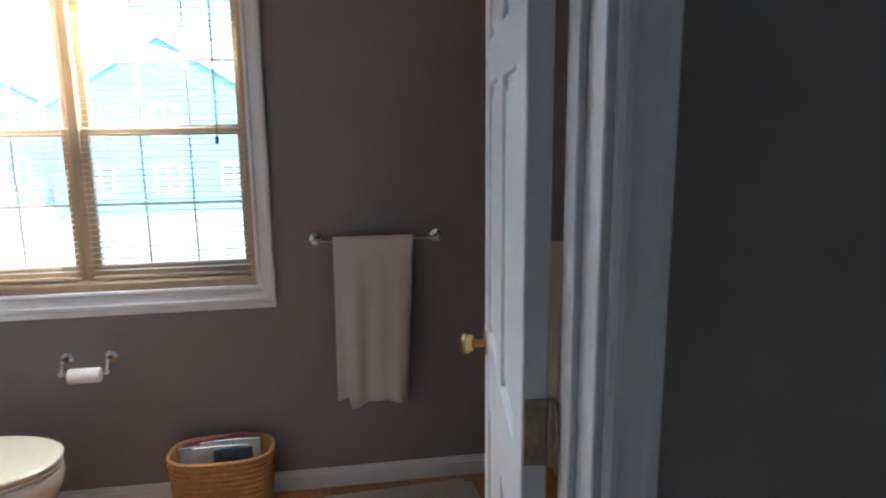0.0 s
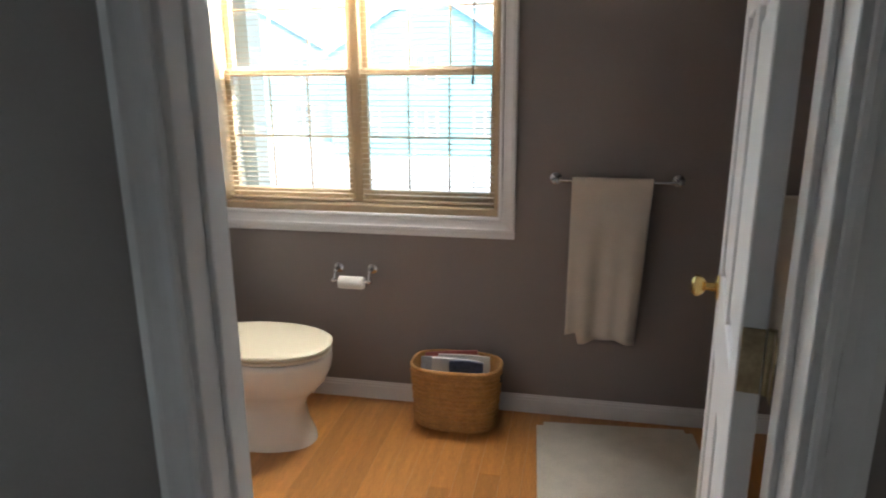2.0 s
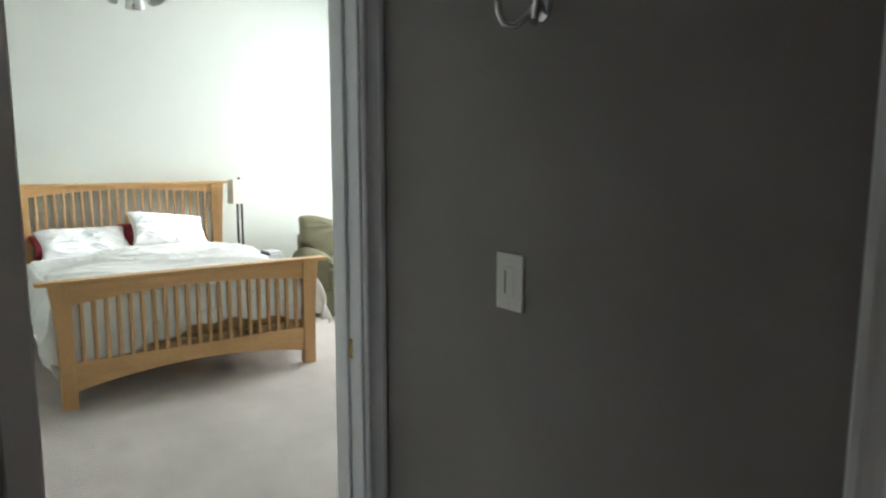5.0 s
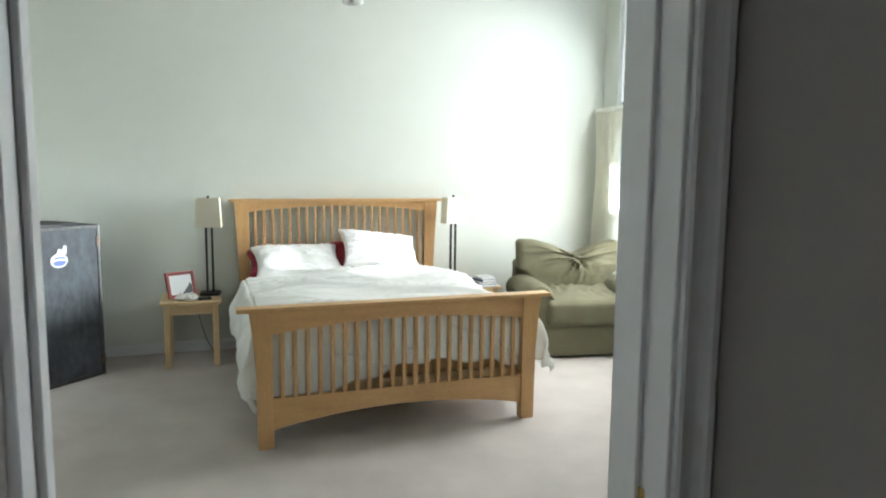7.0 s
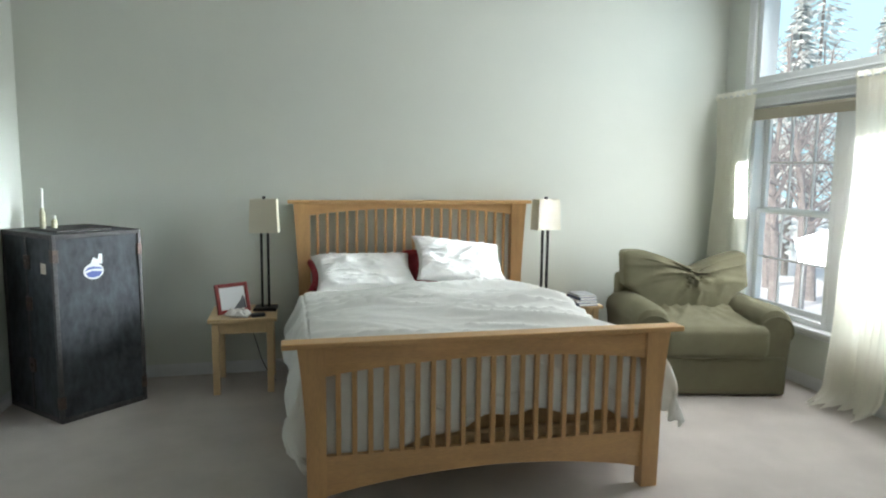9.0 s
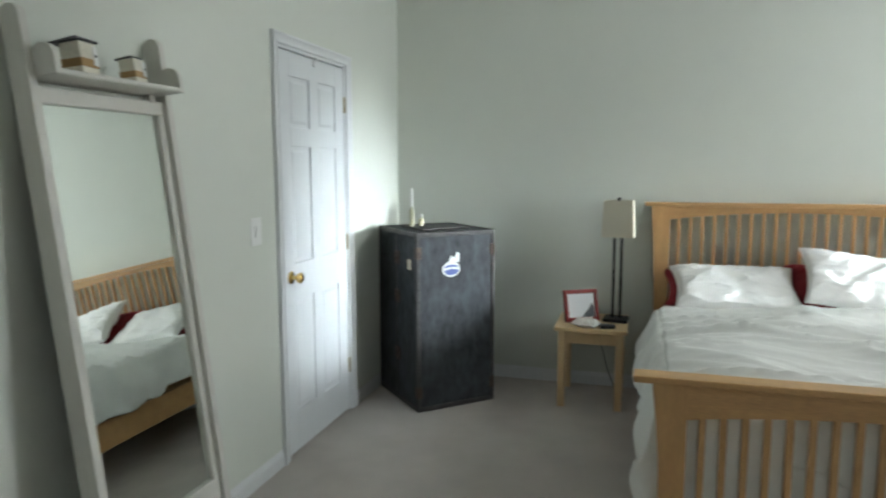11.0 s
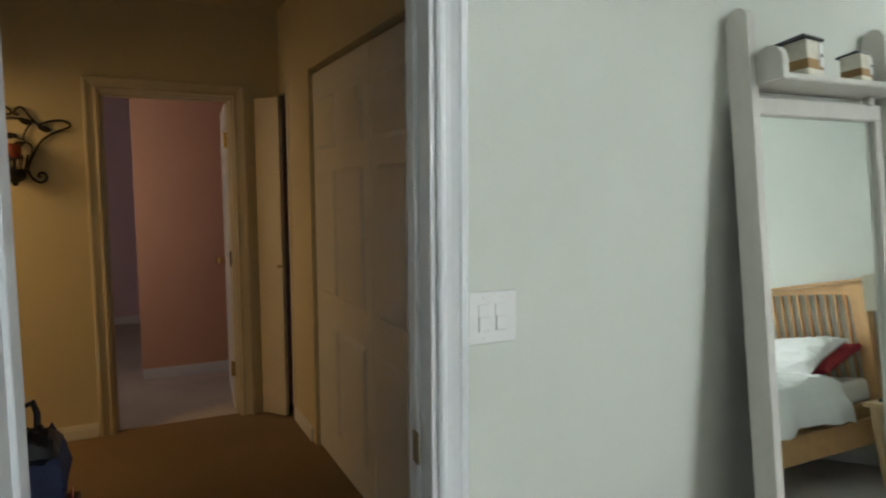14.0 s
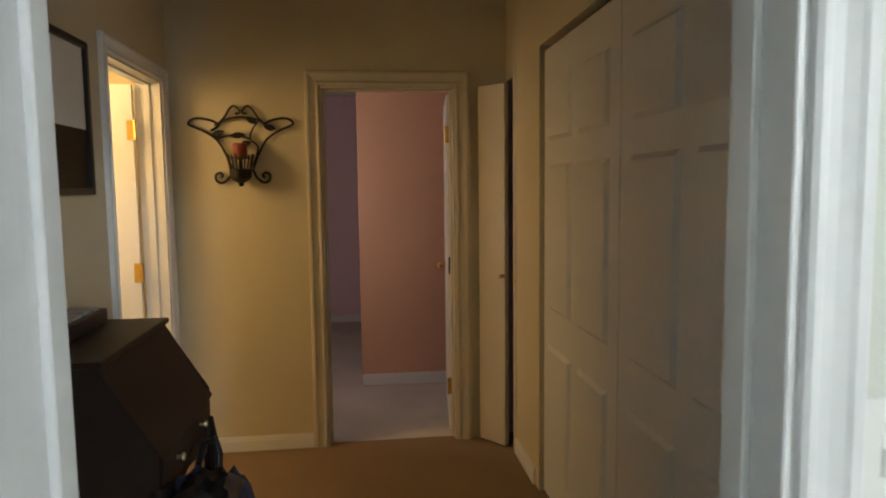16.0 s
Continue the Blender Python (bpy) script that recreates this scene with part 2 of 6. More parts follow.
def tube(bm, pts, r, sides=8, closed=False):
    """A round bar along the points; r is one radius or one for each."""
    pts = [Vector(p) for p in pts]
    rs = r if isinstance(r, (list, tuple)) else [r] * len(pts)
    rings = []
    side = None
    for i, p in enumerate(pts):
        a, b = pts[max(i - 1, 0)], pts[min(i + 1, len(pts) - 1)]
        if closed:
            a, b = pts[i - 1], pts[(i + 1) % len(pts)]
        d = (b - a).normalized()
        if side is None:
            side = d.orthogonal().normalized()
        side = (side - d * side.dot(d)).normalized()
        up = d.cross(side)
        rings.append([bm.verts.new(p + rs[i] * (math.cos(k * math.tau / sides) * side + math.sin(k * math.tau / sides) * up)) for k in range(sides)])
    n = len(rings)
    for i in range(n if closed else n - 1):
        a, b = rings[i], rings[(i + 1) % n]
        for k in range(sides):
            bm.faces.new((a[k], a[(k + 1) % sides], b[(k + 1) % sides], b[k]))
    if not closed:
        bm.faces.new(rings[0][::-1])
        bm.faces.new(rings[-1])


def squared(a, e):
    """A point of a circle at angle a, squared off by the exponent e."""
    c, q = math.cos(a), math.sin(a)
    return math.copysign(abs(c) ** e, c), math.copysign(abs(q) ** e, q)


def lathe(bm, profile, sides=24, m=None, sx=1.0, sy=1.0, e=1.0):
    """Turns (radius, height) pairs about z."""
    m = m or Matrix()
    rings = []
    for r, z in profile:
        if r < 1e-5:
            rings.append([bm.verts.new(m @ Vector((0, 0, z)))])
        else:
            rings.append([bm.verts.new(m @ Vector((r * sx * squared(k * math.tau / sides, e)[0], r * sy * squared(k * math.tau / sides, e)[1], z))) for k in range(sides)])
    for a, b in zip(rings, rings[1:]):
        for k in range(sides):
            q = [a[k % len(a)], a[(k + 1) % len(a)], b[(k + 1) % len(b)], b[k % len(b)]]
            q = list(dict.fromkeys(q))
            if len(q) > 2:
                bm.faces.new(q)
    for ring, rev in ((rings[0], True), (rings[-1], False)):
        if len(ring) > 2:
            bm.faces.new(ring[::-1] if rev else ring)


def prism(bm, outline, depth, m=None):
    """Extrudes an outline in the xz plane along y by depth."""
    m = m or Matrix()
    a = [bm.verts.new(m @ Vector((x, 0, z))) for x, z in outline]
    b = [bm.verts.new(m @ Vector((x, depth, z))) for x, z in outline]
    n = len(a)
    bm.faces.new(a)
    bm.faces.new(b[::-1])
    for i in range(n):
        bm.faces.new((a[(i + 1) % n], a[i], b[i], b[(i + 1) % n]))


def cushion(bm, w, d, h, m=None, power=3.2, pinch=0.16, wrinkle=0.012, res=14, seed=0.0):
    """A stuffed cushion: swollen middle, pinched corners, wrinkles."""
    m = m or Matrix()
    grid = {}
    for s in (1, -1):
        for i in range(res + 1):
            for j in range(res + 1):
                u, v = 2 * i / res - 1, 2 * j / res - 1
                if s < 0 and (i in (0, res) or j in (0, res)):
                    grid[s, i, j] = grid[1, i, j]
                    continue
                e = (1 - abs(u) ** power) * (1 - abs(v) ** power)
                q = 1 - pinch * (u * u * v * v)
                z = s * h / 2 * max(e, 0) ** 0.42
                z += wrinkle * noise.noise(Vector((u * 2.2 + seed, v * 2.2 + s, seed))) * 2 * max(e, 0) ** 0.3
                w2 = noise.noise(Vector((u * 0.9, v * 0.9, seed + 2)))
                z += wrinkle * 0.9 * (1 - abs(noise.noise(Vector((u * 1.3 + v * 1.5 + w2, v * 1.2 - u * 0.9 + s, seed + 4))))) ** 5 * max(e, 0) ** 0.2
                grid[s, i, j] = bm.verts.new(m @ Vector((u * w / 2 * (1 - pinch * (1 - v * v) * 0.5), v * d / 2 * (1 - pinch * (1 - u * u) * 0.5), z)))
    for s in (1, -1):
        for i in range(res):
            for j in range(res):
                f = [grid[s, i, j], grid[s, i + 1, j], grid[s, i + 1, j + 1], grid[s, i, j + 1]]
                bm.faces.new(f if s > 0 else f[::-1])


def mesh_of(name, bm, mat, smooth=False):
    bmesh.ops.recalc_face_normals(bm, faces=bm.faces[:])
    me = bpy.data.meshes.new(name)
    bm.to_mesh(me)
    bm.free()
    for mm in (mat if isinstance(mat, (list, tuple)) else [mat]):
        me.materials.append(mm)
    if smooth:
        for p in me.polygons:
            p.use_smooth = True
        me.set_sharp_from_angle(angle=radians(40))
    return me


def part(name, bm, mat, parent, label="", smooth=False):
    ob = new(name, mesh_of(name, bm, mat, smooth))
    ob.parent = parent
    if label:
        tagged(ob, label)
    return ob


def thing(name, label, category, m=None, group="", kind=""):
    ob = new(name)
    ob.empty_display_size = 0.1
    if m is not None:
        ob.matrix_basis = m
    return tagged(ob, label, category, group, kind)


def structure(name, bm, mat, label="", category=""):
    return tagged(new(name, mesh_of(name, bm, mat)), label, category, kind="structure")


def B():
    return bmesh.new()


def wall(name, mat, axis, at0, at1, a0, a1, z0, z1, holes=(), label="", category="wall"):
    """A wall across x or y (axis: the one it runs along) with rectangular holes (a0, a1, z0, z1)."""
    bm = B()

    def seg(p, q, lo, hi):
        if q - p > 1e-4 and hi - lo > 1e-4:
            box(bm, *((p, q, at0, at1) if axis == "x" else (at0, at1, p, q)), lo, hi)
    cur = a0
    for h0, h1, hz0, hz1 in sorted(holes):
        seg(cur, h0, z0, z1)
        seg(h0, h1, z0, hz0)
        seg(h0, h1, hz1, z1)
        cur = h1
    seg(cur, a1, z0, z1)
    return structure(name, bm, mat, label, category)


CASING = [(0.0, 0.0), (0.0, 0.012), (0.006, 0.016), (0.014, 0.016), (0.018, 0.011), (0.030, 0.013), (0.044, 0.018), (0.050, 0.022), (0.062, 0.022), (0.066, 0.018), (0.066, 0.0)]


def casing(name, m, w, h, label, sides=3, z0=0.0, mat=None, scale=1.0):
    """Moulded casing round an opening w wide and h high; local x along the wall, -y out of the wall, z up."""
    bm = B()
    prof = [(u * scale, v) for u, v in CASING]
    st = []
    for sx, sz in ((0, 0), (0, 1), (1, 1), (1, 0)):
        ring = []
        for u, v in prof:
            x = (w + u) if sx else -u
            z = (h + u) if sz else (z0 - u if sides == 4 else z0)
            ring.append(bm.verts.new(m @ Vector((x, -v, z))))
        st.append(ring)
    pairs = list(zip(st, st[1:])) + ([(st[3], st[0])] if sides == 4 else [])
    for a, b in pairs:
        for k in range(len(prof)):
            bm.faces.new((a[k], a[(k + 1) % len(prof)], b[(k + 1) % len(prof)], b[k]))
    if sides == 3:
        bm.faces.new(st[0])
        bm.faces.new(st[3][::-1])
    return structure(name, bm, mat or M_WHITE, label, "trim")


def jamb(name, axis, at0, at1, a0, a1, h, mat=None, stop=None):
    """Door lining with stops, in an opening a0 to a1 along axis through a wall at0 to at1."""
    ob = thing(name, "white painted door lining with stops", "trim", kind="structure")
    t = 0.018

    def put(piece, p, q, lo, hi, d0=at0 - 0.002, d1=at1 + 0.002):
        bm = B()
        box(bm, *((p, q, d0, d1) if axis == "x" else (d0, d1, p, q)), lo, hi, 0.002)
        part(piece, bm, mat or M_WHITE, ob)
    put("side_jamb", a0 - 0.001, a0 + t, 0, h - t)
    put("side_jamb", a1 - t, a1 + 0.001, 0, h - t)
    put("head_jamb", a0, a1, h - t, h + 0.001)
    if stop:
        s0, s1 = stop
        put("door_stop", a0 + t, a0 + t + 0.011, 0, h - t, s0, s1)
        put("door_stop", a1 - t - 0.011, a1 - t, 0, h - t, s0, s1)
        put("door_stop", a0 + t + 0.011, a1 - t - 0.011, h - t - 0.011, h - t, s0, s1)
    return ob


def baseboard(name, axis, face, out, a0, a1, h=0.085, mat=None):
    """face: the wall's face; out: +1 or -1, the way into the room."""
    bm = B()
    for d, z0, z1 in ((0.013, 0, h - 0.022), (0.010, h - 0.022, h - 0.010), (0.006, h - 0.010, h)):
        f0, f1 = sorted((face, face + out * d))
        box(bm, *((a0, a1, f0, f1) if axis == "x" else (f0, f1, a0, a1)), z0, z1, 0.0015)
    return structure(name, bm, mat or M_WHITE, "white painted baseboard", "baseboard")


def six_panel_leaf(parent, w, h, t=0.036, mat=None, y0=0.0):
    """Leaf from local x 0 to w, its faces at y0 and y0 + t; stiles and rails, with six raised panels each a part."""
    mat = mat or M_DOORW
    st, mid = 0.112 * w / 0.76, 0.10 * w / 0.76
    rows = [(0.215, 0.80), (0.985, 1.57), (1.665, h - 0.115)]
    bm = B()
    e = 0.0025
    box(bm, 0, st, y0, y0 + t, 0.008, h, e)
    box(bm, w - st, w, y0, y0 + t, 0.008, h, e)
    box(bm, (w - mid) / 2, (w + mid) / 2, y0 + 0.001, y0 + t - 0.001, 0.1, h - 0.05)
    for z0, z1 in ((0.008, rows[0][0]), (rows[0][1], rows[1][0]), (rows[1][1], rows[2][0]), (rows[2][1], h)):
        box(bm, st - 0.001, w - st + 0.001, y0 + 0.0005, y0 + t - 0.0005, z0, z1, e)
    leaf = part("leaf", bm, mat, parent)
    for z0, z1 in rows:
        for x0, x1 in ((st, (w - mid) / 2), ((w + mid) / 2, w - st)):
            bm = B()
            box(bm, x0 - 0.002, x1 + 0.002, y0 + 0.011, y0 + t - 0.011, z0 - 0.002, z1 + 0.002)
            for ya, yb in ((y0 + 0.0045, y0 + 0.012), (y0 + t - 0.012, y0 + t - 0.0045)):
                vs = box(bm, x0 + 0.014, x1 - 0.014, ya, yb, z0 + 0.014, z1 - 0.014)
                out = ya if ya < y0 + t / 2 else yb
                for v in vs:
                    if abs(v.co.y - out) < 1e-5:
                        v.co.x += 0.018 * (1 if v.co.x < (x0 + x1) / 2 else -1)
                        v.co.z += 0.018 * (1 if v.co.z < (z0 + z1) / 2 else -1)
            part("panel", bm, mat, leaf)
    return leaf


def knob(parent, x, y, z, way, mat=None):
    """A round knob on a rose; way +1 or -1 along local y."""
    bm = B()
    m = Matrix.Translation((x, y, z)) @ Matrix.Rotation(radians(-90 * way), 4, "X")
    lathe(bm, [(0.0, 0.0), (0.032, 0.0), (0.032, 0.004), (0.026, 0.008), (0.012, 0.010), (0.010, 0.030), (0.020, 0.036), (0.027, 0.046), (0.027, 0.056), (0.018, 0.064), (0.0, 0.066)], 20, m)
    return part("door_knob", bm, mat or M_BRASS, parent, "round polished brass knob", True)


def hinge(parent, x, y, z, mat=None, plate=(0.0, 0.03)):
    bm = B()
    tube(bm, [(x, y, z - 0.045), (x, y, z + 0.045)], 0.0065, 10)
    for k in (-1, 1):
        lathe(bm, [(0, 0.045), (0.008, 0.046), (0.005, 0.052), (0, 0.054)], 10, Matrix.Translation((x, y, z)) @ Matrix.Diagonal((1, 1, k, 1)))
    box(bm, x - 0.002, x + 0.0005 + plate[0], y + 0.001, y + plate[1], z - 0.044, z + 0.044, 0.001)
    return part("hinge", bm, mat or M_BRONZE, parent, "tarnished brass hinge", True)


# ---- structure: bedroom x -6.49..-1.78, y -1.46..3.72; dressing room south of y 0.835; toilet room y 0.955..2.714; hall south of y -1.58 ----
BR_X0, BR_X1, BR_Y0, BR_Y1 = -6.49, -1.78, -1.46, 3.72
bm = B()
box(bm, -6.65, 2.0, -9.0, 3.88, -0.25, -0.012)
structure("floor_slab", bm, M_CEIL, "concrete subfloor", "floor")
bm = B()
box(bm, BR_X0, -1.70, -1.52, BR_Y1, -0.012, 0.0)
structure("floor_bedroom", bm, M_CARPET, "beige cut-pile wall-to-wall carpet", "carpet")
bm = B()
box(bm, -1.70, 2.0, BR_Y0, 0.895, -0.012, 0.0)
structure("floor_dressing_room", bm, M_CARPET, "beige carpet of the dressing room", "carpet")
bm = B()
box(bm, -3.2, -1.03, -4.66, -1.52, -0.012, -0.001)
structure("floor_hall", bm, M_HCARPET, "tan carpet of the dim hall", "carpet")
bm = B()
box(bm, -3.2, -1.03, -9.0, -4.66, -0.012, -0.002)
structure("floor_far_room", bm, M_CARPET, "pale carpet of the far room", "carpet")
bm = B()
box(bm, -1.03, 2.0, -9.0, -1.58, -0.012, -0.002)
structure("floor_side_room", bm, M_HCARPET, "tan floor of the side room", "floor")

wall("wall_bed", M_CREAM, "y", -6.65, BR_X0, -9.0, 3.88, 0, 3.7, label="cream painted wall behind the bed")
wall("wall_closet", M_CREAM, "x", -1.52, BR_Y0, BR_X0, BR_X1 + 0.05, 0, 3.6, [(-5.615, -4.845, 0, 2.05), (-2.62, -1.835, 0, 2.05)], label="cream painted bedroom wall with two doorways")
wall("wall_hall_north", M_HALL, "x", -1.58, -1.52, -6.49, 2.0, 0, 3.6, [(-5.615, -4.845, 0, 2.05), (-2.62, -1.835, 0, 2.05)], label="cream hall side of the bedroom wall")
WX = (-6.16, -5.30, -5.22, -4.36)
bm = B()
for a in ((BR_X0, WX[0], 0, 3.7), (WX[3], -1.62, 0, 3.7), (WX[0], WX[3], 0, 0.42), (WX[0], WX[3], 1.96, 2.14), (WX[0], WX[3], 3.3, 3.7)):
    box(bm, a[0], a[1], BR_Y1, 3.88, a[2], a[3])
structure("wall_window", bm, M_CREAM, "cream painted wall with tall windows", "wall")
wall("wall_partition", M_CREAM, "y", -1.78, -1.70, -1.46, BR_Y1, 0, 3.6, [(-0.16, 0.775, 0, 2.05)], label="cream painted wall with the dressing room doorway")
wall("wall_dressing_west", M_GREY, "y", -1.70, -1.62, -1.46, 2.714, 0, 3.6, [(-0.16, 0.775, 0, 2.05)], label="dark grey painted dressing room wall")
wall("wall_dressing_north", M_GREY, "x", 0.835, 0.955, -1.62, 2.0, 0, 3.6, [(-0.285, 0.578, 0, 2.05)], label="dark grey wall with the toilet room doorway")
wall("wall_dressing_south", M_GREY, "x", -1.52, BR_Y0, -1.62, 2.0, 0, 3.6, label="dark grey painted dressing room wall")
wall("wall_east", M_GREY, "y", 2.0, 2.12, -9.0, 2.86, 0, 3.7, [(-0.95, -0.45, 1.25, 1.95)], label="dark grey painted outer wall with an added window opening")
wall("wall_toilet_west", M_GREY, "y", -1.62, -1.45, 0.955, 2.714, 0, 2.6, label="dark grey painted toilet room wall")
wall("wall_toilet_east", M_GREY, "y", 1.25, 1.35, 0.955, 2.714, 0, 2.6, label="dark grey painted toilet room wall")
TW = (-1.295, -0.045, 0.877, 2.02)
wall("wall_toilet_north", M_GREY, "x", 2.714, 2.86, -1.62, 2.0, 0, 3.7, [TW], label="dark grey wall under and beside the window")
wall("wall_south", M_PINK, "x", -9.12, -9.0, -6.65, 2.12, 0, 3.7, label="outer wall of the far room")

# hall and the rooms off it
HB = -4.605
wall("wall_hall_back", M_HALL, "x", -4.665, HB, -2.99, -1.03, 0, 2.6, [(-2.70, -1.945, 0, 2.04)], label="cream hall wall carrying the iron sconce")
wall("wall_far_room_north", M_PINK, "x", -4.725, -4.665, -2.99, -1.03, 0, 2.6, [(-2.70, -1.945, 0, 2.04)], label="pink far room wall")
wall("wall_hall_left", M_HALL, "y", -1.15, -1.03, HB, -1.58, 0, 2.6, [(-4.49, -3.72, 0, 2.04)], label="cream hall wall with a lit doorway")
wall("wall_hall_right", M_HALL, "y", -3.11, -2.99, -4.36, -1.58, 0, 2.6, [(-3.88, -1.93, 0, 2.11)], label="cream hall wall with the bifold closet")
wall("wall_closet_back", M_HALL, "y", -3.85, -3.75, -4.725, -1.58, 0, 2.6, label="inside back of the hall closet")
wall("wall_hall_corner", M_HALL, "y", -3.75, -3.11, -4.42, -4.36, 0, 2.6, label="wall beside the hall corner door")
wall("wall_pink", M_PINK, "x", -5.9, -5.77, -3.11, -2.14, 0, 2.6, label="pink wall seen through the far doorway")
wall("wall_far_room_back", M_MAUVE, "x", -8.35, -8.22, -3.11, -1.03, 0, 2.6, label="mauve back wall of the far room")
wall("wall_far_room_left", M_MAUVE, "y", -1.15, -1.03, -8.22, -4.725, 0, 2.6, label="mauve side wall of the far room")
wall("wall_far_room_right", M_MAUVE, "y", -3.11, -2.99, -8.22, -4.725, 0, 2.6, label="mauve side wall of the far room")
wall("wall_side_room_south", M_HALL, "x", -5.1, -5.0, -1.03, 2.0, 0, 2.6, label="cream wall of the lit side room")
wall("wall_side_room_north", M_HALL, "x", -3.0, -2.9, -1.03, 2.0, 0, 2.6, label="cream wall of the lit side room")
wall("wall_side_room_east", M_HALL, "y", 0.7, 0.8, -5.0, -3.0, 0, 2.6, label="cream wall of the lit side room")
for nm, a in (("ceiling_bedroom", (BR_X0, BR_X1, BR_Y0, BR_Y1, 3.6, 3.7)), ("ceiling_dressing_room", (-1.62, 2.0, BR_Y0, 0.835, 2.46, 2.56)),
              ("ceiling_toilet_room", (-1.45, 1.25, 0.955, 2.714, 2.46, 2.56)), ("ceiling_hall", (-3.75, -1.15, HB, -1.58, 2.585, 2.66)),
              ("ceiling_far_room", (-2.99, -1.15, -8.22, -4.725, 2.46, 2.56)), ("ceiling_side_room", (-1.03, 0.7, -5.0, -3.0, 2.46, 2.56))):
    bm = B()
    box(bm, *a)
    structure(nm, bm, M_HALL if nm == "ceiling_hall" else M_CEIL, "cream painted hall ceiling" if nm == "ceiling_hall" else "white painted ceiling", "ceiling")
bm = B()
box(bm, -6.9, 2.3, -9.3, 4.1, 3.7, 3.9)
structure("roof", bm, M_SNOW, "flat snow-covered roof deck", "roof")

wall("wall_hall_corner_header", M_HALL, "y", -3.11, -2.99, HB, -4.36, 2.06, 2.6, label="cream wall above the corner door")
# linings, casings, baseboards
rot = lambda x, y, a: Matrix.Translation((x, y, 0)) @ Matrix.Rotation(radians(a), 4, "Z")
jamb("door_lining", "x", 0.835, 0.955, -0.285, 0.578, 2.05, stop=(0.885, 0.918))
casing("trim_toilet_door_outer", rot(-0.280, 0.835, 0), 0.853, 2.045, "white moulded casing of the toilet room door")
casing("trim_toilet_door_inner", rot(0.573, 0.955, 180), 0.853, 2.045, "white moulded casing inside the toilet room")
jamb("door_lining", "y", -1.78, -1.62, -0.16, 0.775, 2.05, stop=(-1.72, -1.685))
casing("trim_bedroom_door_outer", rot(-1.62, -0.155, 90), 0.922, 2.045, "white moulded casing of the bedroom doorway")
casing("trim_bedroom_door_inner", rot(-1.78, 0.767, -90), 0.922, 2.045, "white moulded casing on the bedroom side")
jamb("door_lining", "x", -1.58, -1.46, -2.62, -1.835, 2.05, stop=(-1.55, -1.515))
casing("trim_hall_door_inner", rot(-1.84, -1.46, 180), 0.775, 2.045, "white moulded casing of the hall doorway")
casing("trim_hall_door_outer", rot(-2.615, -1.58, 0), 0.775, 2.045, "white moulded casing on the hall side")
jamb("door_lining", "x", -1.58, -1.46, -5.615, -4.845, 2.05)
casing("trim_closet_door", rot(-4.85, -1.46, 180), 0.760, 2.045, "white moulded casing of the closet door", scale=0.8)
jamb("door_lining", "x", -4.725, HB, -2.70, -1.945, 2.04, mat=M_HALLTRIM, stop=(-4.68, -4.645))
casing("trim_far_door", rot(-1.95, HB, 180), 0.745, 2.035, "moulded casing of the far doorway, warm light in its colour", mat=M_HALLTRIM, scale=1.2)
jamb("door_lining", "y", -1.15, -1.03, -4.49, -3.72, 2.04, stop=(-1.10, -1.065))
casing("trim_side_door", rot(-1.15, -3.725, -90), 0.760, 2.035, "cream moulded casing of the lit doorway")
baseboard("baseboard", "x", 2.714, -1, -1.45, 1.25)
baseboard("baseboard", "y", BR_X0, 1, BR_Y0, BR_Y1)
baseboard("baseboard", "x", BR_Y0, 1, BR_X0, -5.67)
baseboard("baseboard", "x", BR_Y0, 1, -4.79, -2.67)
baseboard("baseboard", "x", BR_Y1, -1, BR_X0, BR_X1)
baseboard("baseboard", "y", BR_X1, -1, 0.82, BR_Y1)
baseboard("baseboard", "x", HB, 1, -1.866, -1.15)
baseboard("baseboard", "x", -5.77, 1, -2.99, -2.14)
baseboard("baseboard", "x", -8.22, 1, -2.99, -1.15)
baseboard("baseboard", "x", 0.835, -1, -1.62, -0.35)
baseboard("baseboard", "y", -2.99, 1, -4.36, -3.95)

# ---- doors ----
door = thing("door_1", "white six-panel toilet room door standing open with brass knob", "door", rot(0.510, 0.968, 80.8), kind="structure")
leaf = six_panel_leaf(door, 0.80, 2.02, y0=-0.036)
knob(door, 0.735, 0.0, 0.94, 1)
knob(door, 0.735, -0.036, 0.94, -1)
for z in (0.27, 1.06, 1.80):
    bm = B()
    box(bm, -0.0025, 0.0, -0.034, -0.003, z - 0.05, z + 0.05, 0.0008)
    for dz in (-0.035, 0.0, 0.035):
        lathe(bm, [(0, -0.0005), (0.0045, 0.0), (0, 0.001)], 8, Matrix.Translation((-0.003, -0.012 - 0.012 * (dz == 0), z + dz)) @ Matrix.Rotation(radians(-90), 4, "Y"))
    tube(bm, [(0.0, -0.042, z - 0.05), (0.0, -0.042, z + 0.05)], 0.0065, 10)
    box(bm, -0.032, 0.0, -0.046, -0.0435, z - 0.05, z + 0.05, 0.0008)
    part("hinge", bm, M_BRONZE, door, "tarnished brass butt hinge", True)

door = thing("door_2", "white six-panel bedroom door standing open into the dressing room", "door", rot(-1.60, -0.225, 4.5), kind="structure")
six_panel_leaf(door, 0.86, 2.02)
knob(door, 0.80, 0.036, 0.94, 1)
knob(door, 0.80, 0.0, 0.94, -1)

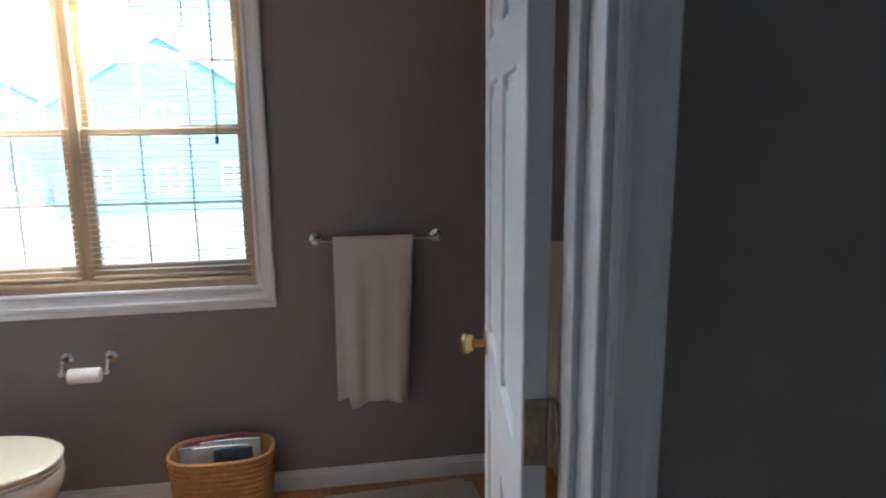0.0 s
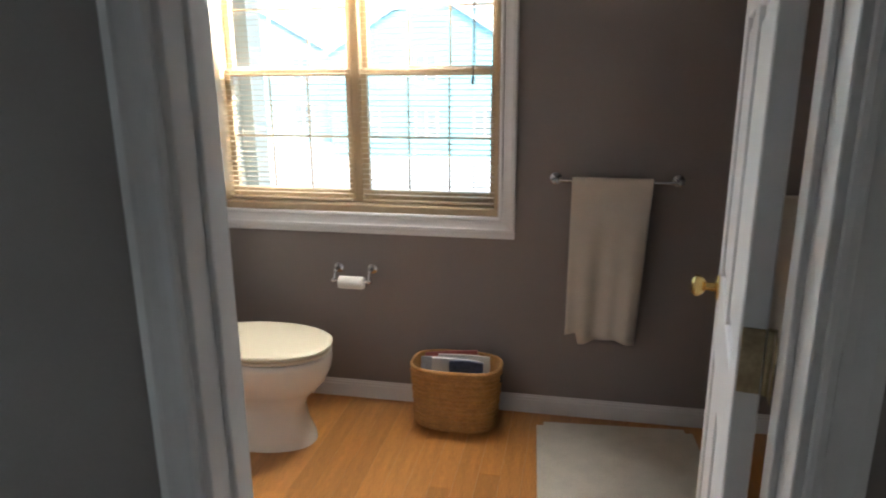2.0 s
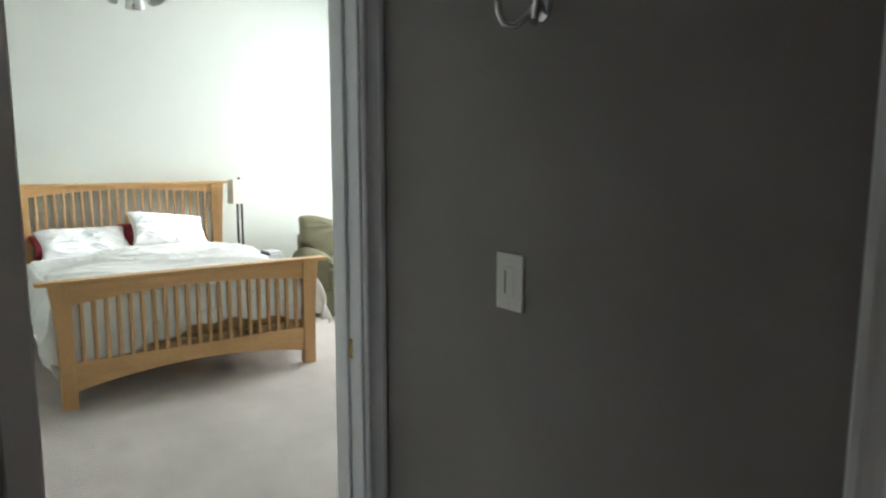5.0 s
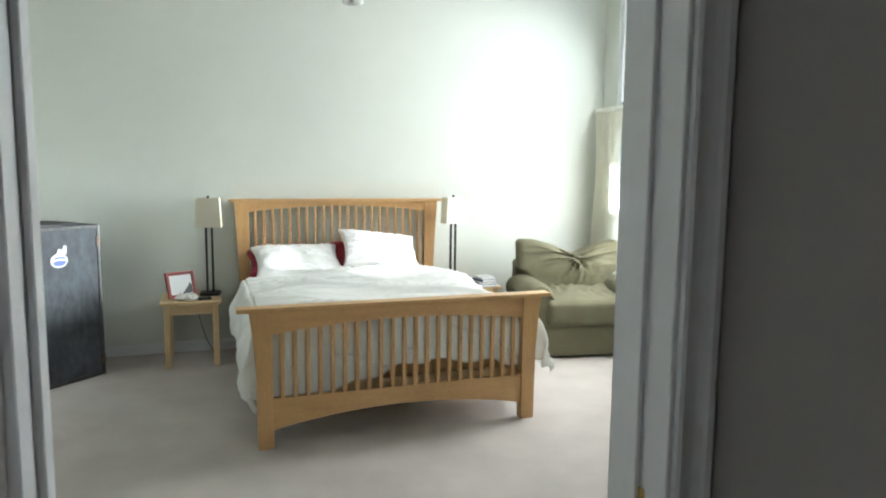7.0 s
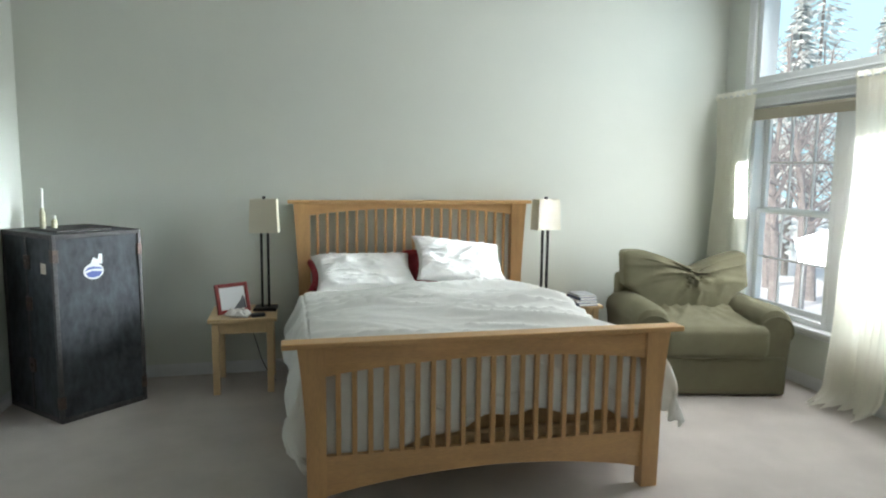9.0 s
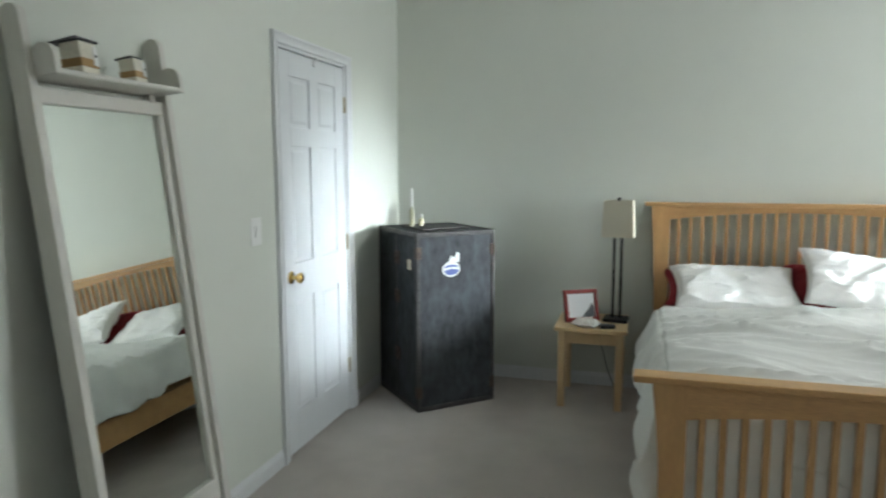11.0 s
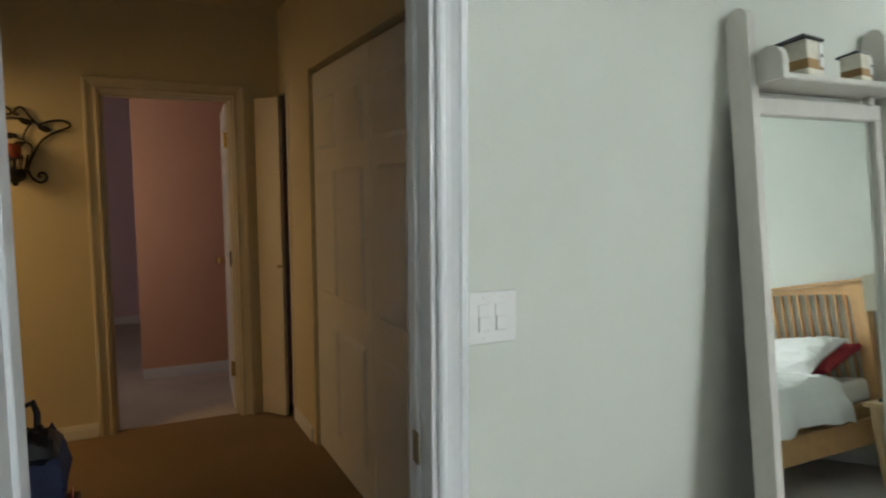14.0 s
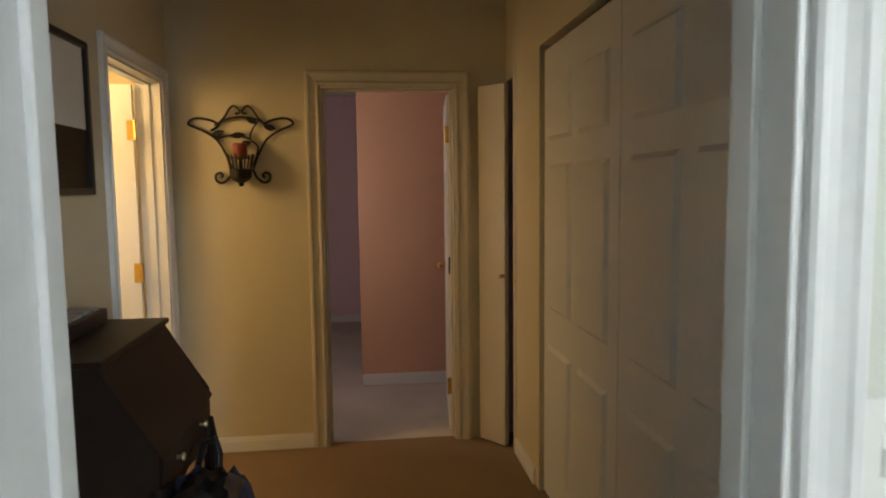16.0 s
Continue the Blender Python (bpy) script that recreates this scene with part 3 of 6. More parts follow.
door = thing("door_3", "white six-panel closet door, closed, with brass knob", "door", rot(-5.594, -1.500, 0), kind="structure")
six_panel_leaf(door, 0.728, 2.025)
knob(door, 0.66, 0.036, 0.92, 1)
for z in (0.28, 1.03, 1.82):
    bm = B()
    tube(bm, [(-0.004, 0.042, z - 0.045), (-0.004, 0.042, z + 0.045)], 0.0065, 10)
    part("hinge", bm, M_BRONZE, door, "tarnished brass hinge", True)
bm = B()
box(bm, 0.35, 0.372, 0.035, 0.047, 1.985, 2.02, 0.002)
box(bm, 0.350, 0.372, 0.045, 0.060, 2.018, 2.032, 0.002)
part("hook", bm, M_WHITE, door, "white over-door hook")

door = thing("door_4", "white six-panel bedroom entry door standing open against the wall", "door", rot(-1.846, -1.436, 90.0), kind="structure")
six_panel_leaf(door, 0.72, 2.02)
knob(door, 0.66, 0.036, 0.94, 1)
door = thing("door_5", "cream panelled side room door standing open under warm light", "door", rot(-1.02, -4.465, 6), kind="structure")
six_panel_leaf(door, 0.75, 2.01)
for z in (0.3, 1.05, 1.78):
    bm = B()
    tube(bm, [(-0.01, 0.045, z - 0.05), (-0.01, 0.045, z + 0.05)], 0.007, 10)
    box(bm, -0.002, 0.032, 0.036, 0.0385, z - 0.05, z + 0.05, 0.001)
    part("hinge", bm, M_BRASS, door, "bright brass hinge", True)
door = thing("door_6", "white panelled far room door standing open past the doorway", "door", rot(-2.700, -4.735, -95.5), kind="structure")
six_panel_leaf(door, 0.68, 2.01)
knob(door, 0.62, 0.036, 0.94, 1)
for z in (0.28, 1.78):
    bm = B()
    box(bm, -0.004, 0.0, 0.002, 0.034, z - 0.05, z + 0.05, 0.001)
    tube(bm, [(-0.006, 0.040, z - 0.05), (-0.006, 0.040, z + 0.05)], 0.007, 10)
    part("hinge", bm, M_BRASS, door, "bright brass hinge", True)
bm = B()
box(bm, -0.004, 0.0, 0.004, 0.032, 0.96, 1.06, 0.001)
part("latch_plate", bm, M_IRON, door, "dark metal latch plate")
door = thing("door_7", "panelled corner door standing slightly ajar in the hall, warm light in its colour", "door", rot(-2.825, -4.585, 128), kind="structure")
bm = B()
box(bm, 0.0, 0.19, 0.0, 0.036, 0.008, 2.03, 0.003, seg=2)
part("leaf", bm, M_HALLTRIM, door)
bm = B()
lathe(bm, [(0, 0), (0.010, 0), (0.008, 0.02), (0.014, 0.028), (0.012, 0.036), (0, 0.038)], 12, Matrix.Translation((0.185, 0.0, 0.98)) @ Matrix.Rotation(radians(90), 4, "X"))
part("door_knob", bm, M_BRONZE, door, "small dull knob", True)
bm = B()
box(bm, -3.03, -2.985, -4.415, -4.355, 0, 2.12, 0.003)
structure("trim_corner_door", bm, M_HALLTRIM, "door post beside the corner door, warm light in its colour", "trim")

# bifold closet doors in the hall, two folding leaves
bif = thing("bifold_door", "white panelled bifold closet door, nearly shut, in the hall", "bifold door", kind="structure")
for k, (y0, ang) in enumerate(((-3.875, 0.25), (-2.944, -0.25))):
    fold = part("fold", B(), M_DOORW, bif)
    fold.matrix_basis = Matrix.Translation((-3.008 + (0.002 if k else 0.0), y0, 0.01)) @ Matrix.Rotation(radians(90 - ang), 4, "Z")
    wd = 0.93
    bm = B()
    box(bm, 0.0, wd, 0.004, 0.028, 0.0, 2.076, 0.002)
    me = mesh_of("fold", bm, M_DOORW)
    fold.data = me
    for c in range(2):
        for z0, z1 in ((0.16, 0.74), (0.90, 1.56), (1.66, 1.93)):
            bm = B()
            x0, x1 = 0.09 + c * 0.42, 0.09 + c * 0.42 + 0.33
            vs = box(bm, x0, x1, -0.009, 0.006, z0, z1)
            for v in vs:
                if v.co.y < 0:
                    v.co.x += 0.02 * (1 if v.co.x < (x0 + x1) / 2 else -1)
                    v.co.z += 0.02 * (1 if v.co.z < (z0 + z1) / 2 else -1)
            part("panel", bm, M_DOORW, fold)

# ---- toilet room window: two double-hung units with wooden frames and blinds ----
win = thing("window_1", "double wooden sash window with open wooden blinds and white casing", "window", kind="structure")
casing("trim_window_1", Matrix.Translation((TW[0], 2.714, 0)), TW[1] - TW[0], TW[3], "white moulded window casing", sides=4, z0=TW[2], scale=1.05)
bm = B()
box(bm, TW[0] - 0.069, TW[1] + 0.069, 2.696, 2.716, TW[2] - 0.091, TW[2] - 0.066, 0.003)
structure("trim_window_apron", bm, M_WHITE, "white painted apron strip under the window casing", "trim")
bm = B()
x0, x1, z0, z1 = TW
box(bm, x0, x1, 2.712, 2.86, z0, z0 + 0.030, 0.003)
box(bm, x0, x1, 2.716, 2.86, z1 - 0.03, z1, 0.003)
box(bm, x0, x0 + 0.020, 2.716, 2.86, z0 + 0.03, z1 - 0.03, 0.003)
box(bm, x1 - 0.020, x1, 2.716, 2.86, z0 + 0.03, z1 - 0.03, 0.003)
part("window_frame", bm, M_WINW, win, "varnished wooden window frame")
bm = B()
box(bm, -0.690, -0.650, 2.795, 2.86, z0 + 0.03, z1 - 0.03, 0.004)
part("mullion", bm, M_WINW, win, "slim varnished mullion")
for a, b in ((x0 + 0.020, -0.690), (-0.650, x1 - 0.020)):
    for lo, hi, yy in ((z0 + 0.03, 1.475, 2.800), (1.455, z1 - 0.03, 2.832)):
        bm = B()
        s = 0.028
        box(bm, a, a + s, yy, yy + 0.03, lo, hi, 0.003)
        box(bm, b - s, b, yy, yy + 0.03, lo, hi, 0.003)
        box(bm, a + s, b - s, yy, yy + 0.03, lo, lo + (0.05 if lo < 1 else 0.03), 0.003)
        box(bm, a + s, b - s, yy, yy + 0.03, hi - 0.03, hi, 0.003)
        sash = part("sash", bm, M_WINW, win)
        bm = B()
        for k in (1, 2):
            xx = a + s + (b - a - 2 * s) * k / 3
            box(bm, xx - 0.0035, xx + 0.0035, yy + 0.010, yy + 0.018, lo + 0.03, hi - 0.03)
        box(bm, a + s, b - s, yy + 0.011, yy + 0.017, (lo + hi) / 2 - 0.0035, (lo + hi) / 2 + 0.0035)
        part("muntin", bm, M_WINW, sash)
        bm = B()
        box(bm, a + s - 0.004, b - s + 0.004, yy + 0.012, yy + 0.016, lo + 0.02, hi - 0.02)
        pane = part("pane", bm, M_GLASS, sash)
        pane.visible_shadow = False
    blind = thing("window_blind", "wooden slat blind lowered with its slats open", "blind", group="toilet room blinds")
    bm = B()
    box(bm, a + 0.004, b - 0.004, 2.755, 2.785, z1 - 0.075, z1 - 0.034, 0.003)
    part("head_rail", bm, M_SLAT, blind)
    bm = B()
    box(bm, a + 0.004, b - 0.004, 2.757, 2.783, z0 + 0.034, z0 + 0.046, 0.003)
    part("bottom_rail", bm, M_SLAT, blind)
    bm = B()
    box(bm, -(b - a) / 2 + 0.005, (b - a) / 2 - 0.005, -0.0095, 0.0095, -0.0008, 0.0008)
    slat = mesh_of("slat", bm, M_SLAT)
    for i in range(46):
        z = z0 + 0.068 + i * 0.0222
        if z < z1 - 0.08:
            ob = new("slat", slat)
            ob.parent = blind
            ob.matrix_basis = Matrix.Translation(((a + b) / 2, 2.770, z)) @ Matrix.Rotation(radians(3.0), 4, "X")
    for xx in (a + 0.09, b - 0.09):
        bm = B()
        tube(bm, [(xx, 2.7565, z0 + 0.04), (xx, 2.7565, z1 - 0.05)], 0.0008, 5)
        part("ladder_cord", bm, M_SLAT, blind)
bm = B()
tube(bm, [(-0.155, 2.745, z1 - 0.06), (-0.158, 2.743, 1.45), (-0.150, 2.743, 1.42)], 0.0022, 6)
tube(bm, [(-0.150, 2.743, z1 - 0.06), (-0.150, 2.743, 1.47)], 0.0012, 5)
lathe(bm, [(0, 0), (0.006, 0.003), (0.004, 0.03), (0, 0.034)], 8, Matrix.Translation((-0.16, 2.743, 1.41)))
part("pull_cord", bm, M_IRON, win, "dark blind pull cord")

# ---- bedroom windows: lower double-hung units, tall transom above ----
win = thing("window_2", "tall white-framed bedroom window with grilles, snow outside", "window", kind="structure")
for u, (a, b) in enumerate(((WX[0], WX[1]), (WX[2], WX[3]))):
    bm = B()
    for p in ((a, a + 0.04, 0.42, 1.96), (b - 0.04, b, 0.42, 1.96), (a + 0.04, b - 0.04, 0.42, 0.46), (a + 0.04, b - 0.04, 1.92, 1.96)):
        box(bm, p[0], p[1], 3.735, 3.88, p[2], p[3], 0.003)
    part("window_frame", bm, M_WHITE, win)
    for lo, hi, yy in ((0.46, 1.20, 3.79), (1.17, 1.92, 3.825)):
        bm = B()
        s = 0.045
        box(bm, a + 0.04, a + 0.04 + s, yy, yy + 0.03, lo, hi, 0.003)
        box(bm, b - 0.04 - s, b - 0.04, yy, yy + 0.03, lo, hi, 0.003)
        box(bm, a + 0.08, b - 0.08, yy + 0.001, yy + 0.029, lo, lo + 0.04, 0.003)
        box(bm, a + 0.08, b - 0.08, yy + 0.001, yy + 0.029, hi - 0.035, hi, 0.003)
        sash = part("sash", bm, M_WHITE, win)
        bm = B()
        for k in (1, 2):
            xx = a + 0.085 + (b - a - 0.17) * k / 3
            box(bm, xx - 0.007, xx + 0.007, yy + 0.008, yy + 0.02, lo + 0.03, hi - 0.03)
        box(bm, a + 0.08, b - 0.08, yy + 0.009, yy + 0.019, (lo + hi) / 2 - 0.007, (lo + hi) / 2 + 0.007)
        part("muntin", bm, M_WHITE, sash)
        bm = B()
        box(bm, a + 0.075, b - 0.075, yy + 0.012, yy + 0.016, lo + 0.03, hi - 0.03)
        part("pane", bm, M_GLASS, sash).visible_shadow = False
bm = B()
box(bm, WX[1], WX[2], 3.735, 3.88, 0.42, 1.96, 0.003)
part("mullion", bm, M_WHITE, win)
bm = B()
box(bm, WX[0] - 0.05, WX[3] + 0.05, 3.66, 3.735, 0.385, 0.42, 0.006)
part("window_sill", bm, M_WHITE, win)
bm = B()
for p in ((WX[0], WX[0] + 0.05, 2.14, 3.3), (WX[3] - 0.05, WX[3], 2.14, 3.3), (WX[0] + 0.05, WX[3] - 0.05, 2.14, 2.19), (WX[0] + 0.05, WX[3] - 0.05, 3.25, 3.3)):
    box(bm, p[0], p[1], 3.735, 3.88, p[2], p[3], 0.003)
tr = part("transom_frame", bm, M_WHITE, win)
bm = B()
box(bm, WX[0] + 0.045, WX[3] - 0.045, 3.81, 3.814, 2.18, 3.26)
part("pane", bm, M_GLASS, tr).visible_shadow = False
casing("trim_window_2", Matrix.Translation((WX[0], BR_Y1, 0)), WX[3] - WX[0], 1.96, "white casing of the lower bedroom window", sides=4, z0=0.42)
casing("trim_transom", Matrix.Translation((WX[0], BR_Y1, 0)), WX[3] - WX[0], 3.3, "white casing of the upper bedroom window", sides=4, z0=2.14)


# unseen window, added as an opening for the dressing room's fill lamp
win = thing("window_3", "unseen white-framed window added to light the dressing room", "window", kind="structure")
bm = B()
for p in ((-0.95, -0.91, 1.25, 1.95), (-0.49, -0.45, 1.25, 1.95), (-0.91, -0.49, 1.25, 1.29), (-0.91, -0.49, 1.91, 1.95)):
    box(bm, 2.002, 2.06, p[0], p[1], p[2], p[3], 0.003)
part("window_frame", bm, M_WHITE, win)
bm = B()
box(bm, 2.028, 2.032, -0.912, -0.488, 1.288, 1.912)
part("pane", bm, M_GLASS, win).visible_shadow = False

# ---- outdoors ----
bm = B()
box(bm, -400, 400, -400, 400, -3.4, -2.9)
tagged(new("ground", mesh_of("ground", bm, M_SNOW)), "flat ground under bright fresh snow", "snow", kind="structure")

# self-lit backdrop added so the windows look out on a blown-out sky
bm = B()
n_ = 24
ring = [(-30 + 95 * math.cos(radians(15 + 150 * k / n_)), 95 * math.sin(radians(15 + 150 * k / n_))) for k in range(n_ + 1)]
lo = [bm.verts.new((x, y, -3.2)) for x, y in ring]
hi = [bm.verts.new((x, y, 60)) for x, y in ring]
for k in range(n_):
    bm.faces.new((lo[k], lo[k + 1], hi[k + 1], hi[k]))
structure("backdrop", bm, M_SKYGLOW, "glowing backdrop added in place of bright sky beyond the houses", "sky")


def house(x, y, turn, w, d, h, roof, mat):
    ob = thing("house", "sided neighbouring house with a snowy gable roof", "house", rot(x, y, turn), group="neighbouring houses")
    ob.location.z = -2.9
    bm = B()
    prism(bm, [(-w / 2, 0), (w / 2, 0), (w / 2, h), (0, h + roof), (-w / 2, h)], d)
    wl_ = part("wall", bm, mat, ob)
    bm = B()
    for s in (-1, 1):
        prism(bm, [(0, h + roof + 0.05), (s * (w / 2 + 0.4), h - 0.28), (s * (w / 2 + 0.4), h - 0.05), (0, h + roof + 0.32)], d + 0.8, Matrix.Translation((0, -0.4, 0)))
    part("roof", bm, M_SNOW, ob)
    for xx in (-w * 0.3, 0.0, w * 0.3):
        for zz in (1.0, 3.7):
            if zz + 1.5 < h + (roof * 0.5 if xx == 0 else 0):
                bm = B()
                box(bm, xx - 0.6, xx + 0.6, -0.06, 0.05, zz, zz + 1.5, 0.02)
                fr = part("window", bm, M_WHITE, ob)
                for c in (-1, 1):
                    for r_ in (0, 1):
                        bm = B()
                        box(bm, xx + c * 0.28 - 0.23, xx + c * 0.28 + 0.23, -0.075, -0.055, zz + 0.1 + r_ * 0.68, zz + 0.72 + r_ * 0.68)
                        part("pane", bm, M_PANE, fr)
    return ob


house(-7.5, 34, 6, 10, 9, 5.2, 3.0, M_SIDING)
house(4.0, 38, -6, 9, 9, 5.4, 3.0, M_SIDING2)
house(-19.5, 39, 12, 10, 9, 5.4, 2.8, M_SIDING2)


def spruce(x, y, h, seed):
    rnd = random.Random(seed)
    ob = thing("spruce_tree", "spruce with drooping branches, paled for haze and overexposure", "tree", Matrix.Translation((x, y, -2.9)), group="spruces in the yard")
    bm = B()
    tube(bm, [(0, 0, 0), (0.05, 0, h * 0.5), (0, 0.03, h)], [0.16, 0.1, 0.02], 8)
    part("trunk", bm, M_BARK, ob)
    verts, faces = [], []
    for i in range(1500):
        t = rnd.random() ** 0.8
        z, reach = h * (0.12 + 0.86 * t), (1 - t) * h * 0.22 + 0.12
        a, r = rnd.random() * math.tau, reach * (0.35 + 0.65 * rnd.random())
        c = Vector((r * math.cos(a), r * math.sin(a), z - 0.25 * r))
        s = 0.08 + 0.13 * rnd.random() * (1.3 - t)
        d = Vector((math.cos(a), math.sin(a), -0.35)) * s * 2
        e = Vector((-math.sin(a), math.cos(a), 0.25 * (rnd.random() - 0.5))) * s
        k = len(verts)
        verts += [c - d, c + e, c + d, c - e, c + Vector((0, 0, 0.35 * s))]
        faces += [(k, k + 1, k + 4), (k + 1, k + 2, k + 4), (k + 2, k + 3, k + 4), (k + 3, k, k + 4)]
    me = bpy.data.meshes.new("crown")
    me.from_pydata([tuple(v) for v in verts], [], faces)
    me.materials.append(M_NEEDLE)
    cr = new("crown", me)
    cr.parent = ob
    return ob


def bare_tree(x, y, h, seed):
    rnd = random.Random(seed)
    ob = thing("bare_tree", "leafless tree standing in the snow, bark paled as if overexposed", "tree", Matrix.Translation((x, y, -2.9)), group="bare trees in the yard")
    lean = Vector((rnd.uniform(-0.4, 0.4), rnd.uniform(-0.4, 0.4), 0))
    at = lambda t: lean * t * t + Vector((0.12 * math.sin(5 * t + seed), 0.12 * math.cos(4 * t + seed), h * t))
    bm = B()
    tube(bm, [at(k / 8) for k in range(9)], [0.17 * (1 - 0.88 * k / 8) for k in range(9)], 8)
    trunk_ = part("trunk", bm, M_TREE, ob)
    bm = B()
    for k in range(26):
        t = 0.28 + 0.70 * (k + rnd.random()) / 26
        p, a = at(t), rnd.random() * math.tau
        ln = h * 0.30 * (1.15 - t) * rnd.uniform(0.7, 1.2)
        d = Vector((math.cos(a), math.sin(a), rnd.uniform(0.5, 1.0)))
        pts = [p, p + d * ln * 0.4, p + d * ln * 0.75 + Vector((0, 0, 0.08 * ln)), p + d * ln + Vector((0, 0, 0.22 * ln))]
        tube(bm, pts, [0.055 * (1.2 - t), 0.04 * (1.2 - t), 0.024 * (1.2 - t), 0.008], 5)
        for q in range(4):
            c = p + d * ln * rnd.uniform(0.35, 0.95)
            e = Vector((rnd.uniform(-1, 1), rnd.uniform(-1, 1), rnd.uniform(0.1, 0.9))) * ln * 0.35
            tube(bm, [c, c + e * 0.6, c + e + Vector((0, 0, 0.05 * ln))], [0.018 * (1.3 - t), 0.012 * (1.3 - t), 0.005], 4)
    part("limbs", bm, M_TREE, ob)
    return ob


for i, (x, y, h) in enumerate(((-17.5, 14.2, 8.0), (-19.5, 15.0, 9.0), (-21.0, 17.8, 8.5), (-23.5, 18.2, 9.5), (-22.0, 20.5, 9.0), (-26.5, 22.5, 10.0), (-18.5, 17.0, 7.5))):
    bare_tree(x, y, h, i + 31)
for i, (x, y, h) in enumerate(((-26.0, 21.0, 12.0), (-30.5, 26.0, 17.0), (-34.0, 24.5, 13.0), (-33.5, 33.0, 14.0))):
    spruce(x, y, h, i + 3)


# ---- toilet room things ----
bm = B()
toilet = thing("toilet", "white porcelain toilet with closed ivory seat lid", "toilet", Matrix.Translation((-1.43, 2.31, 0)))
bm = B()
rings = []
for z, xc, rx_, ry_ in ((0.0, 0.43, 0.265, 0.135), (0.025, 0.43, 0.262, 0.130), (0.09, 0.42, 0.245, 0.115), (0.16, 0.42, 0.235, 0.108), (0.20, 0.43, 0.243, 0.118), (0.235, 0.45, 0.262, 0.148), (0.27, 0.468, 0.276, 0.170), (0.32, 0.48, 0.285, 0.184), (0.365, 0.485, 0.288, 0.188), (0.385, 0.485, 0.287, 0.187), (0.392, 0.485, 0.280, 0.181)):
    ring = []
    for k in range(32):
        a = k * math.tau / 32
        c, s = math.cos(a), math.sin(a)
        ring.append(bm.verts.new((xc + rx_ * (abs(c) ** 0.9) * (1 if c > 0 else -1), ry_ * (abs(s) ** (0.85 if c > 0 else 0.6)) * (1 if s > 0 else -1), z)))
    rings.append(ring)
for a, b in zip(rings, rings[1:]):
    for k in range(32):
        bm.faces.new((a[k], a[(k + 1) % 32], b[(k + 1) % 32], b[k]))
bm.faces.new(rings[0][::-1])
bm.faces.new(rings[-1])
part("bowl", bm, M_PORC, toilet, "", True)


def oval_slab(z0, z1, grow, back):
    bm = B()
    pts = []
    for k in range(36):
        a = k * math.tau / 36
        c, s = math.cos(a), math.sin(a)
        x = 0.485 + (0.288 + grow) * c
        pts.append((max(x, back), (0.186 + grow) * (abs(s) ** 0.85) * (1 if s > 0 else -1)))
    top = z1 - z0
    rows = [(0.97, z0), (1.0, z0 + top * 0.3), (1.0, z0 + top * 0.65), (0.975, z1 - top * 0.08), (0.90, z1), (0.5, z1 + 0.004)]
    rr = [[bm.verts.new((0.46 + (x - 0.46) * f, y * f, z)) for x, y in pts] for f, z in rows]
    for a, b in zip(rr, rr[1:]):
        for k in range(36):
            bm.faces.new((a[k], a[(k + 1) % 36], b[(k + 1) % 36], b[k]))
    bm.faces.new(rr[0][::-1])
    bm.faces.new(rr[-1])
    return bm


part("seat", oval_slab(0.394, 0.412, 0.0, 0.22), M_SEAT, toilet, "ivory plastic seat", True)
part("lid", oval_slab(0.414, 0.434, 0.004, 0.22), M_SEAT, toilet, "closed ivory lid", True)
bm = B()
box(bm, 0.0, 0.19, -0.22, 0.22, 0.40, 0.74, 0.02, seg=3)
box(bm, 0.15, 0.30, -0.11, 0.11, 0.25, 0.40, 0.02, seg=2)
part("tank", bm, M_PORC, toilet, "", True)
bm = B()
box(bm, -0.005, 0.20, -0.23, 0.23, 0.74, 0.775, 0.012, seg=3)
part("tank_lid", bm, M_PORC, toilet, "", True)
bm = B()
tube(bm, [(0.195, -0.15, 0.68), (0.215, -0.15, 0.68)], 0.012, 10)
tube(bm, [(0.212, -0.15, 0.68), (0.216, -0.08, 0.672)], 0.006, 8)
part("flush_lever", bm, M_CHROME, toilet, "chrome flush lever", True)

holder = thing("toilet_paper_holder", "chrome wall-mounted holder with a white paper roll", "paper holder", Matrix.Translation((-0.674, 2.714, 0.585)))
for x in (-0.078, 0.078):
    bm = B()
    lathe(bm, [(0, 0), (0.018, 0), (0.022, 0.005), (0.010, 0.012), (0.008, 0.05), (0, 0.052)], 16, Matrix.Translation((x, 0, 0.04)) @ Matrix.Rotation(radians(90), 4, "X"))
    tube(bm, [(x, -0.045, 0.042), (x, -0.062, 0.02), (x, -0.066, -0.002)], 0.0065, 8)
    lathe(bm, [(0, -0.012), (0.010, -0.008), (0.012, 0.0), (0.010, 0.008), (0, 0.012)], 12, Matrix.Translation((x * 1.04, -0.067, 0)) @ Matrix.Rotation(radians(90), 4, "Y"))
    part("post", bm, M_CHROME, holder, "", True)
bm = B()
tube(bm, [(-0.08, -0.067, 0), (0.08, -0.067, 0)], 0.007, 10)
part("spindle", bm, M_CHROME, holder, "", True)
bm = B()
lathe(bm, [(0.010, -0.055), (0.026, -0.055), (0.028, -0.05), (0.028, 0.05), (0.026, 0.055), (0.010, 0.055), (0.010, -0.055)], 24, Matrix.Translation((0, -0.067, -0.008)) @ Matrix.Rotation(radians(90), 4, "Y"))
part("paper_roll", bm, M_PAPER, holder, "white toilet paper roll", True)

